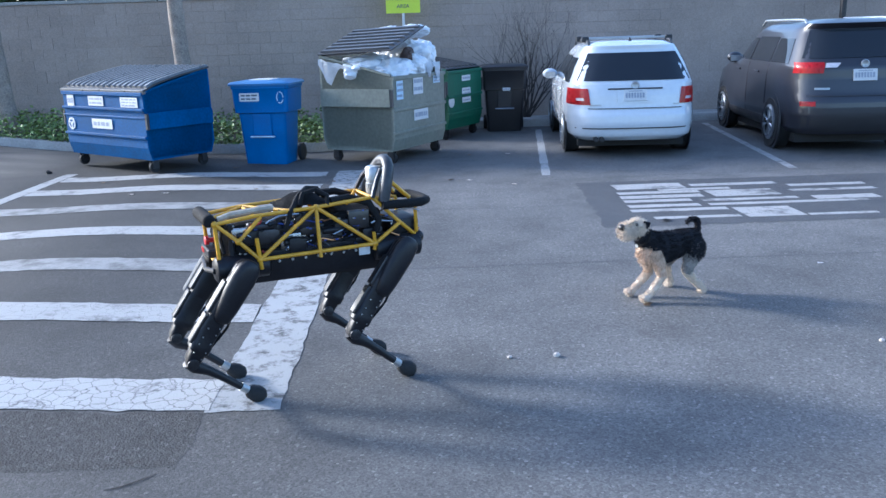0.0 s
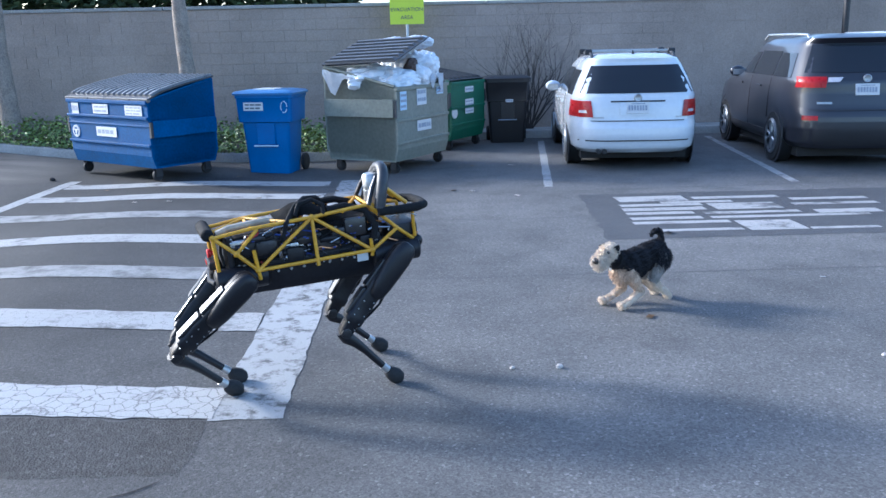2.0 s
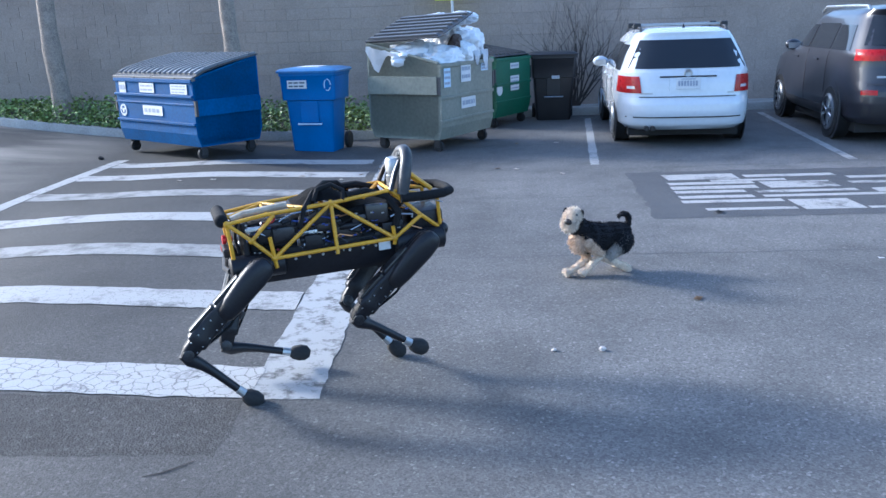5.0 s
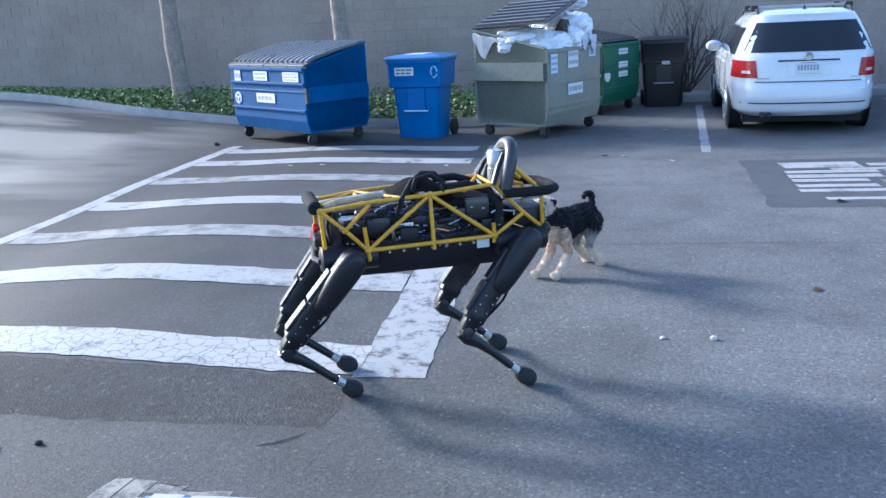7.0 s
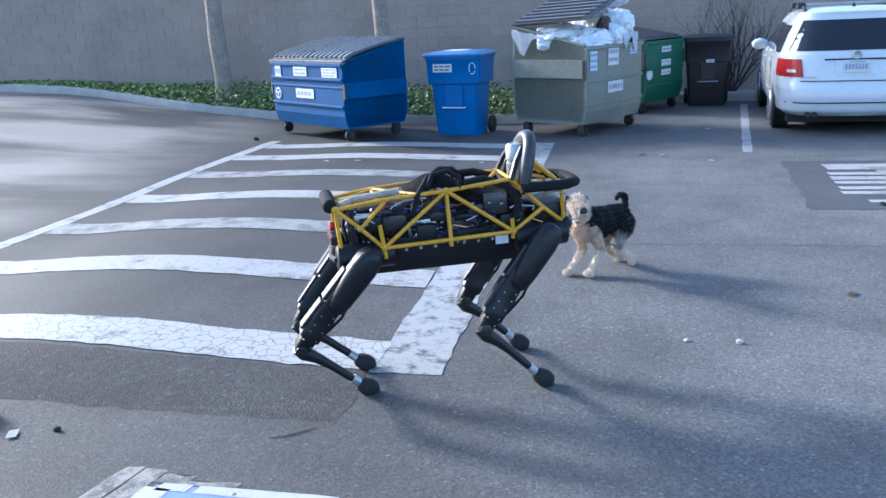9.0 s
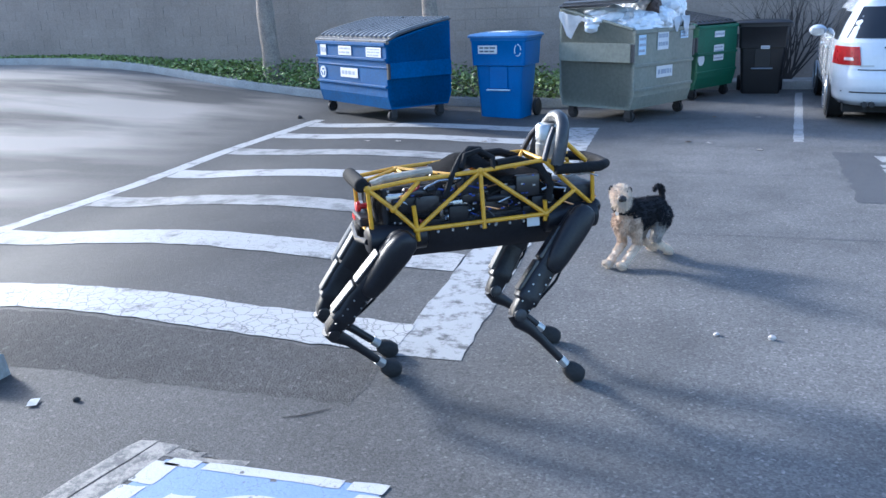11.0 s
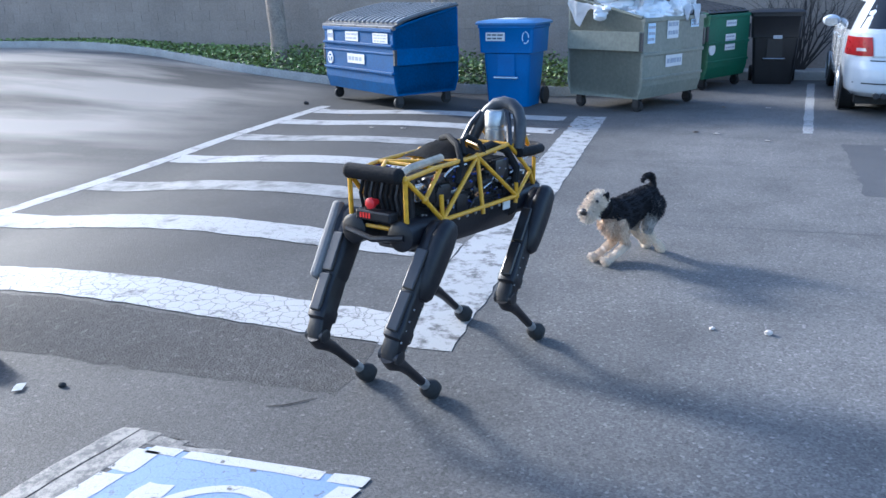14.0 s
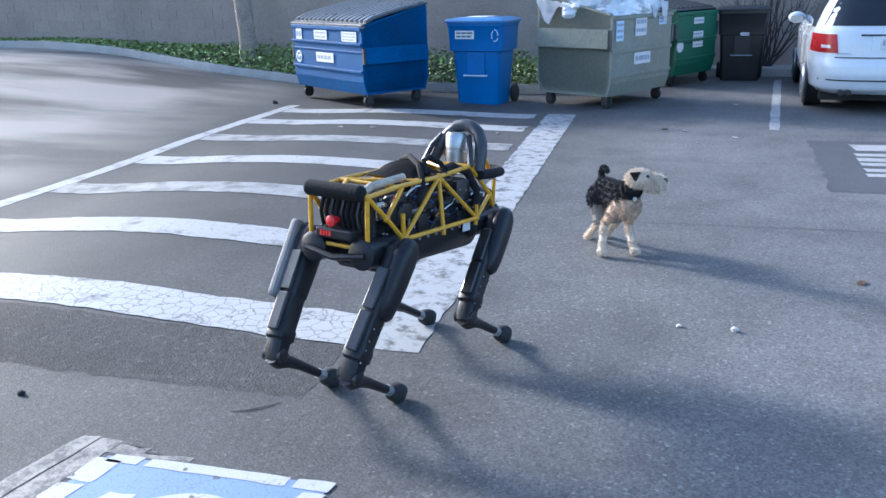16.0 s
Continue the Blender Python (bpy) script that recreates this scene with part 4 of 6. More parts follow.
# ---- cars ----
def car(m_pose, spec, label):
    """A parked car: body drawn up from rounded outlines, rear at y = 0."""
    t = empty("car", m_pose, label, "car", "parked cars")
    zs = [p[0] for p in spec["outline"]]
    half, rear, front = ([p[k] for p in spec["outline"]] for k in (1, 2, 3))
    N = 4.5

    def at(z):
        return np.interp(z, zs, half), np.interp(z, zs, rear), np.interp(z, zs, front)

    def ring(z):
        w, r, f = at(z)
        c, b = (r + f) / 2, (f - r) / 2
        pts = []
        for k in range(48):
            a = 2 * math.pi * k / 48
            ca, sa = math.cos(a), math.sin(a)
            pts.append((w * math.copysign(abs(ca) ** (2 / N), ca), c + b * math.copysign(abs(sa) ** (2 / (N + 3)), sa), z))
        return pts

    def rear_pt(x, z, out=0.006):
        w, r, f = at(z)
        c, b = (r + f) / 2, (f - r) / 2
        k = max(0.0, 1 - abs(x / w) ** N)
        return (x, c - b * k ** (1 / (N + 3)) - out, z)

    def side_pt(y, z, s, out=0.006):
        w, r, f = at(z)
        c, b = (r + f) / 2, (f - r) / 2
        k = max(0.0, 1 - abs((y - c) / b) ** (N + 3))
        return (s * (w * k ** (1 / N) + out), y, z)

    bm = bmesh.new()
    levels = sorted(set(list(np.linspace(zs[0], zs[-1], 26)) + zs))
    loft(bm, [ring(z) for z in levels])
    part("body", bm, spec["paint"], t, smooth=True)

    def panel(name, fn, corners, m, nu=10, nv=6, label="", out=0.006, parent=None):
        """corners: (u0, u1) at the low v, (u0, u1) at the high v, and v0, v1."""
        (a0, a1), (b0, b1), v0, v1 = corners
        bm = bmesh.new()
        for o in (out, -0.02):
            g = []
            for j in range(nv + 1):
                k = j / nv
                g.append([bm.verts.new(fn(a0 + (b0 - a0) * k + ((a1 + (b1 - a1) * k) - (a0 + (b0 - a0) * k)) * i / nu, v0 + (v1 - v0) * k, o)) for i in range(nu + 1)])
            for p, q in zip(g, g[1:]):
                for i in range(nu):
                    bm.faces.new((p[i], p[i + 1], q[i + 1], q[i]))
            edge = g[0] + [r[-1] for r in g[1:-1]] + g[-1][::-1] + [r[0] for r in g[-2:0:-1]]
            if o == out:
                first = edge
        for i in range(len(edge)):
            j = (i + 1) % len(edge)
            bm.faces.new((first[i], first[j], edge[j], edge[i]))
        return part(name, bm, m, parent or t, label, smooth=True)

    for nm, c, m in spec["rear"]:
        panel(nm, rear_pt, c, M[m], 14, 5, out=0.018 if "tip" in nm else 0.014 if "lamp" in nm else 0.008)
    for s in (-1, 1):
        for nm, c, m in spec["side"]:
            panel(nm, lambda y, z, o, s=s: side_pt(y, z, s, o), c, M[m], 8, 4)
        for y in spec["axles"]:
            R = spec["wheel"]
            w = at(R)[0]
            bm = bmesh.new()
            lathe(bm, [(0.0, R + 0.055), (s * 0.014, R + 0.05), (s * 0.012, R + 0.01), (s * -0.02, R - 0.01), (s * -0.02, 0.05)], (s * (w - 0.003), y, R + 0.015), "x", 36)
            part("wheel_arch", bm, M["trim"], t)
            bm = bmesh.new()
            x0 = s * (w - 0.088)
            lathe(bm, [(-0.11, R * 0.64), (-0.11, R * 0.93), (-0.08, R), (0.08, R), (0.11, R * 0.93), (0.11, R * 0.64)], (x0, y, R), "x", 32, caps=False)
            wh = part("wheel", bm, M["rubber"], t, smooth=True)
            bm = bmesh.new()
            xo = x0 + s * 0.112
            for k in range(10):
                a = 2 * math.pi * (k // 2) / 5 + (0.1 if k % 2 else -0.1)
                b = a + (0.14 if k % 2 else -0.14)
                tube(bm, [(xo, y + 0.035 * math.cos(a), R + 0.035 * math.sin(a)), (xo - s * 0.006, y + R * 0.62 * math.cos(b), R + R * 0.62 * math.sin(b))], [0.018, 0.013], 6)
            lathe(bm, [(-0.015, 0.05), (0.004, 0.045)], (xo, y, R), "x", 16)
            lathe(bm, [(-0.03, R * 0.59), (-0.012, R * 0.68), (0.006, R * 0.68), (0.004, R * 0.60)], (xo, y, R), "x", 32, caps=False)
            part("rim", bm, M["alloy"], wh, smooth=True)
            bm = bmesh.new()
            lathe(bm, [(-0.006, R * 0.60), (0.0, R * 0.60)], (xo - s * 0.05, y, R), "x", 24)
            part("brake_plate", bm, M["rubber"], wh)
        # mirror
        my, mz = spec["mirror"]
        mx = side_pt(my, mz, s)[0]
        bm = bmesh.new()
        blob(bm, (mx + s * 0.13, my, mz + 0.03), (0.125, 0.08, 0.085), 2, 0.05, 1, 3)
        tube(bm, [(mx - s * 0.02, my, mz - 0.03), (mx + s * 0.08, my, mz)], 0.025, 6)
        mir = part("mirror", bm, spec["paint"], t, smooth=True)
        bm = bmesh.new()
        box(bm, mx + s * 0.13 - 0.085, mx + s * 0.13 + 0.085, my - 0.08, my - 0.074, mz - 0.03, mz + 0.06, 0.002)
        part("mirror_glass", bm, M["steel"], mir)
        # roof rail
        ra, rb, rz, rx = spec["rail"]
        bm = bmesh.new()
        pts = [(s * rx, ra, rz - 0.03), (s * rx, ra + 0.12, rz + 0.035)] + [(s * rx, ra + 0.12 + (rb - ra - 0.3) * k / 4, rz + 0.045) for k in range(1, 5)] + [(s * rx, rb, rz - 0.03)]
        tube(bm, pts, 0.02, 8)
        part("roof_rail", bm, M["trim"] if spec["bars"] else M["silver"], t, smooth=True)
        for y in spec["handles"]:
            bm = bmesh.new()
            p, q = side_pt(y, spec["belt"] - 0.09, s, 0.02), side_pt(y + 0.2, spec["belt"] - 0.085, s, 0.02)
            tube(bm, [p, q], 0.014, 6)
            part("door_handle", bm, spec["paint"], t)
    for y in spec["bars"]:
        bm = bmesh.new()
        box(bm, -0.62, 0.62, y - 0.035, y + 0.035, spec["rail"][2] + 0.055, spec["rail"][2] + 0.085, 0.008)
        part("roof_bar", bm, M["silver"], t)
        for s in (-1, 1):
            bm = bmesh.new()
            box(bm, s * 0.58 - 0.05, s * 0.58 + 0.05, y - 0.05, y + 0.05, spec["rail"][2] + 0.02, spec["rail"][2] + 0.10, 0.015)
            part("bar_foot", bm, M["trim"], t)
    # number plate with plain bars
    pw, pz = 0.30, spec["plate"]
    y = rear_pt(0, pz)[1]
    pl = new("number_plate", bpy.data.meshes.new("number_plate"))
    bm = bmesh.new()
    box(bm, -pw / 2, pw / 2, -0.012, 0.01, -0.075, 0.075, 0.003)
    bm.to_mesh(pl.data)
    bm.free()
    pl.data.materials.append(M["paper"])
    pl.parent = t
    tilt = math.degrees(math.atan2(rear_pt(0, pz + 0.1)[1] - rear_pt(0, pz - 0.1)[1], 0.2))
    pl.matrix_local = pose(spec.get("plate_x", 0), y, pz, -tilt)
    bm = bmesh.new()
    for k in range(7):
        box(bm, -0.13 + 0.037 * k, -0.105 + 0.037 * k, -0.0155, -0.0125, -0.035, 0.03)
    box(bm, -0.09, 0.09, -0.0155, -0.0125, 0.048, 0.06)
    part("plate_print", bm, M["faint"], pl)
    # round badge as a plain ring
    bz = spec["badge"]
    y = rear_pt(0, bz)[1]
    bm = bmesh.new()
    lathe(bm, [(-0.012, 0.03), (-0.018, 0.045), (-0.012, 0.055), (0.004, 0.055)], (0, y, bz), "y", 20)
    part("badge", bm, M["silver"], t, smooth=True)
    bm = bmesh.new()
    w0 = spec["outline"][0][1]
    box(bm, -w0 * 0.9, w0 * 0.9, 0.4, spec["outline"][0][3] - 0.4, 0.13, 0.3)
    part("underbody", bm, M["rubber"], t)
    if spec.get("antenna"):
        ay, az = spec["antenna"]
        bm = bmesh.new()
        loft(bm, [[(0.022 * k, ay + 0.05 * (1 - k), az + 0.07 * (1 - k)), (-0.022 * k, ay + 0.05 * (1 - k), az + 0.07 * (1 - k)), (-0.012 * k, ay + 0.05 + 0.07 * k, az + 0.07 * (1 - k)), (0.012 * k, ay + 0.05 + 0.07 * k, az + 0.07 * (1 - k))] for k in (1.0, 0.6, 0.2)])
        part("antenna", bm, M["trim"], t)
    if spec.get("exhaust"):
        bm = bmesh.new()
        for x in (-0.52, -0.44):
            tube(bm, [(x, -0.02, 0.27), (x, 0.3, 0.27)], 0.032, 10)
        part("exhaust", bm, M["dark_metal"], t)
    return t


car(pose(3.50, 10.42, 0.0, 0, 0, -6.2), dict(
    paint=M["white_car"], wheel=0.315, axles=(0.97, 3.55), mirror=(3.0, 0.98), antenna=(0.62, 1.53), rail=(0.6, 2.5, 1.505, 0.56), bars=(0.95, 1.75), handles=(1.5, 2.5), belt=0.95, plate=0.84, badge=0.97, exhaust=True,
    outline=[(0.24, 0.80, 0.10, 4.40), (0.30, 0.86, 0.03, 4.48), (0.46, 0.885, -0.01, 4.54), (0.58, 0.89, 0.0, 4.52), (0.66, 0.89, 0.05, 4.45), (0.84, 0.885, 0.07, 4.25), (0.92, 0.875, 0.09, 3.9), (0.98, 0.86, 0.11, 3.25), (1.22, 0.77, 0.26, 2.85), (1.40, 0.68, 0.40, 2.5), (1.48, 0.615, 0.40, 2.25), (1.53, 0.50, 0.55, 2.0), (1.548, 0.2, 0.9, 1.7)],
    rear=[("rear_window", ((-0.76, 0.76), (-0.59, 0.59), 1.03, 1.39), "car_glass"), ("tail_lamp", ((-0.87, -0.59), (-0.855, -0.62), 0.72, 0.935), "tail_red"), ("tail_lamp", ((0.59, 0.87), (0.62, 0.855), 0.72, 0.935), "tail_red"), ("lamp_tip", ((-0.77, -0.67), (-0.77, -0.68), 0.775, 0.81), "tail_clear"), ("lamp_tip", ((0.67, 0.77), (0.68, 0.77), 0.775, 0.81), "tail_clear"),
          ("handle_trim", ((-0.36, 0.36), (-0.36, 0.36), 0.915, 0.935), "dark_metal"), ("plate_recess", ((-0.24, 0.24), (-0.24, 0.24), 0.74, 0.91), "white_car"), ("hatch_gap", ((-0.62, 0.62), (-0.62, 0.62), 0.665, 0.675), "trim"),
          ("bumper_trim", ((-0.78, 0.78), (-0.78, 0.78), 0.40, 0.415), "trim"), ("model_lettering", ((-0.6, -0.45), (-0.6, -0.45), 0.705, 0.725), "silver"), ("model_lettering", ((0.5, 0.58), (0.5, 0.58), 0.705, 0.725), "silver")],
    side=[("side_window", ((0.55, 1.3), (0.62, 1.3), 1.0, 1.33), "car_glass"), ("side_window", ((1.36, 2.2), (1.36, 2.15), 1.0, 1.35), "car_glass"), ("side_window", ((2.26, 3.05), (2.22, 2.6), 1.0, 1.33), "car_glass"), ("door_gap", ((2.22, 2.235), (2.2, 2.215), 0.35, 0.98), "trim"), ("door_gap", ((1.32, 1.335), (1.32, 1.335), 0.45, 0.98), "trim"), ("sill", ((1.3, 3.2), (1.3, 3.2), 0.26, 0.33), "trim")],
), "white estate car parked facing the block wall")
car(pose(6.40, 10.0, 0.0, 0, 0, -7.0), dict(
    paint=M["grey_car"], wheel=0.36, axles=(0.93, 3.6), mirror=(3.15, 1.16), rail=(0.65, 2.7, 1.70, 0.58), bars=(), handles=(1.6, 2.6), belt=1.12, plate=1.03, badge=1.17,
    outline=[(0.26, 0.82, 0.12, 4.35), (0.34, 0.90, 0.05, 4.45), (0.52, 0.925, -0.02, 4.55), (0.68, 0.925, 0.0, 4.52), (0.80, 0.922, 0.055, 4.45), (0.98, 0.915, 0.10, 4.3), (1.08, 0.90, 0.11, 3.9), (1.14, 0.885, 0.12, 3.3), (1.42, 0.78, 0.30, 2.95), (1.62, 0.70, 0.44, 2.6), (1.69, 0.63, 0.36, 2.4), (1.735, 0.48, 0.5, 2.1), (1.75, 0.2, 0.9, 1.8)],
    rear=[("rear_window", ((-0.74, 0.74), (-0.60, 0.60), 1.25, 1.61), "car_glass"), ("tail_lamp", ((-0.83, -0.52), (-0.81, -0.50), 1.06, 1.20), "tail_red"), ("tail_lamp", ((0.52, 0.83), (0.50, 0.81), 1.06, 1.20), "tail_red"),
          ("lamp_tip", ((-0.5, -0.36), (-0.48, -0.30), 1.13, 1.19), "tail_clear"), ("lamp_tip", ((0.36, 0.5), (0.30, 0.48), 1.13, 1.19), "tail_clear"), ("hatch_gap", ((-0.72, 0.72), (-0.72, 0.72), 0.765, 0.775), "trim"),
          ("bumper_trim", ((-0.86, 0.86), (-0.88, 0.88), 0.30, 0.62), "trim"), ("lamp_reflector", ((-0.78, -0.62), (-0.78, -0.62), 0.64, 0.70), "tail_red"), ("lamp_reflector", ((0.62, 0.78), (0.62, 0.78), 0.64, 0.70), "tail_red"), ("model_lettering", ((-0.62, -0.44), (-0.62, -0.44), 0.85, 0.875), "silver")],
    side=[("side_window", ((0.52, 1.2), (0.66, 1.2), 1.18, 1.50), "car_glass"), ("side_window", ((1.26, 2.2), (1.26, 2.15), 1.18, 1.52), "car_glass"), ("side_window", ((2.26, 3.15), (2.22, 2.7), 1.18, 1.5), "car_glass"), ("door_gap", ((2.22, 2.235), (2.2, 2.215), 0.4, 1.15), "trim"), ("door_gap", ((1.24, 1.255), (1.24, 1.255), 0.6, 1.15), "trim"), ("sill", ((1.3, 3.2), (1.3, 3.2), 0.28, 0.42), "trim")],
), "dark grey sport utility car parked facing the wall")

# ---- small things on the ground ----
for x, y, s, m, lab in ((0.912, 3.50, 0.014, "stone", "small pale pebble on asphalt"), (1.167, 3.49, 0.02, "stone", "small pale pebble on asphalt"), (-1.82, 2.28, 0.018, "rubber", "small dark stone on asphalt"), (-4.4, 10.8, 0.04, "rubber", "small dark stone near the hatched bay"), (2.976, 3.48, 0.016, "stone", "small pale pebble on asphalt")):
    bm = bmesh.new()
    blob(bm, (0, 0, 0), (s, s * 0.8, s * 0.7), s * 100, 0.3, 1.5, 2)
    ob = tagged(part("pebble", bm, M[m]), lab, "pebble")
    ob.location = (x, y, ground_z(x, y) + s * 0.5)


def litter(name, x, y, size, m, label, seed):
    bm = bmesh.new()
    g = [[bm.verts.new((size * (i - 2) / 2, size * 0.6 * (j - 1), 0.006 + size * 0.35 * abs(noise.noise(Vector((i, j, seed * 3.1)))))) for i in range(5)] for j in range(3)]
    for a, b in zip(g, g[1:]):
        for i in range(4):
            bm.faces.new((a[i], a[i + 1], b[i + 1], b[i]))
    bmesh.ops.solidify(bm, geom=bm.faces[:], thickness=0.002)
    ob = tagged(part(name, bm, m), label, name.replace("_", " "))
    ob.matrix_world = pose(x, y, ground_z(x, y) + 0.002, 0, 0, seed * 57)


litter("dry_leaf", 1.90, 4.285, 0.035, M["dry_leaf"], "curled dry leaf on the asphalt", 1)
litter("paper_scrap", -1.99, 2.22, 0.035, M["paper"], "white scrap of paper on asphalt", 2)
litter("paper_scrap", 3.40, 5.04, 0.02, M["paper"], "white scrap of paper on asphalt", 3)
litter("dry_leaf", 2.75, 6.62, 0.05, M["rubber"], "dark leaf on the road lettering", 4)
rl = random.Random(4)
for k in range(16):
    litter("dry_leaf", rl.uniform(-3.8, 2.4), rl.uniform(8.5, 12.0), 0.035, M["dry_leaf"] if k % 3 else M["stone"], "dry leaf lying near the bins", k + 6)
bm = bmesh.new()
tube(bm, [(-0.87, 2.30, 0.003), (-0.80, 2.325, 0.004), (-0.74, 2.37, 0.004), (-0.69, 2.42, 0.003)], [0.001, 0.0022, 0.002, 0.001], 6)
tagged(part("dead_stick", bm, M["twig"]), "thin dark twig lying on asphalt", "twig")


# ---- the legged robot ----
L1, L2 = 0.485, 0.39
HIPS = dict(RR=(-0.38, -0.21, -0.045), FR=(0.42, -0.21, -0.04), RL=(-0.38, 0.21, -0.045), FL=(0.42, 0.21, -0.04))
robot = empty("legged_robot", pose(0, 0, 0), "black four-legged robot with yellow tube frame", "robot")


def frame_tube(a, b, r=0.0095, m="yellow"):
    bm = bmesh.new()
    tube(bm, [a, b], r, 8)
    part("frame_tube", bm, M[m], robot, smooth=True)


bm = bmesh.new()
hull = [(-0.135, 0.02), (-0.14, -0.07), (-0.10, -0.145), (0.10, -0.145), (0.14, -0.07), (0.135, 0.02)]
loft(bm, [[(x, y * k, z * kz) for y, z in hull] for x, k, kz in ((-0.40, 0.8, 0.7), (-0.36, 1.0, 0.95), (0.38, 1.0, 1.05), (0.43, 0.85, 0.8))])
bmesh.ops.bevel(bm, geom=bm.edges[:], offset=0.012, segments=2, affect="EDGES")
part("hull", bm, M["robot_black"], robot, "black underbody shell", smooth=True)
for s in (-1, 1):
    A, B, C = (-0.295, 0.175 * s, -0.003), (0.0, 0.145 * s, 0.21), (0.285, 0.175 * s, 0.0)
    Rr, Rb, Fm, Ft, Fb = (-0.485, 0.135 * s, 0.18), (-0.475, 0.135 * s, -0.02), (0.43, 0.16 * s, 0.09), (0.53, 0.125 * s, 0.165), (0.535, 0.125 * s, 0.0)
    Q = (-0.385, 0.155 * s, 0.09)
    T1, T2 = (-0.30, 0.14 * s, 0.20), (0.30, 0.12 * s, 0.225)
    for a, b in ((A, C), (A, B), (B, C), (B, (0.0, 0.18 * s, -0.03)), (A, Q), (Q, Rr), (Q, (-0.27, 0.145 * s, 0.195)), (Rr, Rb), (C, Fm), (Fm, Fb), (Ft, Fb), (Fm, T2), (Rr, T1), (T1, B), (B, T2), (T2, Ft), (A, (-0.29, 0.175 * s, -0.05)), ((-0.305, 0.175 * s, 0.10), A), (C, (0.28, 0.175 * s, 0.06)), (C, (0.28, 0.175 * s, -0.03)), (T2, (0.40, 0.10 * s, 0.17))):
        frame_tube(a, b)
    for p in (A, B, C, Rr, Q):
        bm = bmesh.new()
        blob(bm, p, (0.016, 0.014, 0.016), 1, 0.0, 1, 2)
        part("frame_joint", bm, M["yellow"], robot, smooth=True)
for a, b in (((-0.485, -0.135, 0.18), (-0.485, 0.135, 0.18)), ((-0.475, -0.135, -0.02), (-0.475, 0.135, -0.02)), ((-0.30, -0.14, 0.20), (-0.30, 0.14, 0.20)), ((-0.12, -0.14, 0.205), (-0.12, 0.14, 0.205)), ((0.02, -0.145, 0.205), (0.02, 0.145, 0.205)), ((0.30, -0.12, 0.225), (0.30, 0.12, 0.225)), ((-0.30, 0.14, 0.20), (-0.12, -0.14, 0.205)), ((0.30, 0.12, 0.225), (0.16, -0.135, 0.212)), ((-0.48, 0.0, 0.18), (-0.30, 0.10, 0.205))):
    frame_tube(a, b, 0.0085)
bm = bmesh.new()
tube(bm, [(-0.46, -0.09, 0.19), (-0.40, -0.095, 0.21), (-0.2, -0.10, 0.225)], 0.016, 8)
part("cream_pipe", bm, M["cream"], robot, "cream plastic pipe", smooth=True)
bm = bmesh.new()
box(bm, -0.40, 0.36, -0.105, 0.105, -0.01, 0.165, 0.03)
part("core", bm, M["robot_foam"], robot, "dark packed core")
# packed machinery inside the frame
rr = random.Random(12)
for k in range(60):
    x, y, z = rr.uniform(-0.38, 0.36), rr.choice((-1, 1)) * rr.uniform(0.09, 0.125), rr.uniform(0.0, 0.16)
    a, b, c = rr.uniform(0.03, 0.075), rr.uniform(0.015, 0.03), rr.uniform(0.02, 0.05)
    bm = bmesh.new()
    if k % 3:
        box(bm, x - a, x + a, y - b, y + b, z - c, z + c, 0.006)
    else:
        lathe(bm, [(-a, b * 0.7), (-a * 0.9, b), (a * 0.9, b), (a, b * 0.7)], (x, y, z), "x", 14)
    part("machinery", bm, M[("robot_black", "dark_metal", "robot_black", "gloss_black", "dark_chrome" if k < 30 else "robot_black")[k % 5]], robot, smooth=True)
for k in range(90):
    s = -1 if k % 2 else 1
    p = Vector((rr.uniform(-0.42, 0.40), s * rr.uniform(0.10, 0.15), rr.uniform(-0.01, 0.17)))
    pts = [p]
    for i in range(5):
        pts.append(pts[-1] + Vector((rr.uniform(-0.02, 0.06), rr.uniform(-0.010, 0.010), rr.uniform(-0.022, 0.022))))
    for q in pts:
        q.y = s * min(0.15, max(0.08, abs(q.y)))
        q.z = min(0.19, max(-0.03, q.z))
    bm = bmesh.new()
    tube(bm, pts, rr.uniform(0.002, 0.0048), 5)
    part("cable", bm, M[("robot_foam", "dark_chrome", "robot_foam", "cable_blue", "dark_metal", "robot_foam", "cable_red", "robot_foam", "copper", "steel", "robot_foam")[k % 11]], robot, smooth=True)
for k in range(110):
    s = -1 if k % 2 else 1
    x, z = rr.uniform(-0.42, 0.38), rr.uniform(-0.03, 0.17)
    bm = bmesh.new()
    w = rr.uniform(0.003, 0.008)
    box(bm, x - w, x + w, s * 0.137 - 0.003, s * 0.137 + 0.003, z - 0.003, z + 0.003)
    part("fitting", bm, M[("silver", "silver", "copper", "cable_blue")[k % 4]], robot)
for x in np.linspace(-0.26, 0.26, 9):
    for s in (-1, 1):
        bm = bmesh.new()
        lathe(bm, [(0, 0.008), (s * 0.006, 0.006)], (x, s * 0.14, -0.03), "y", 8)
        part("bolt", bm, M["silver"], robot)
bm = bmesh.new()
box(bm, 0.205, 0.265, -0.158, -0.15, -0.055, -0.012, 0.004)
part("white_plate", bm, M["paper"], robot)
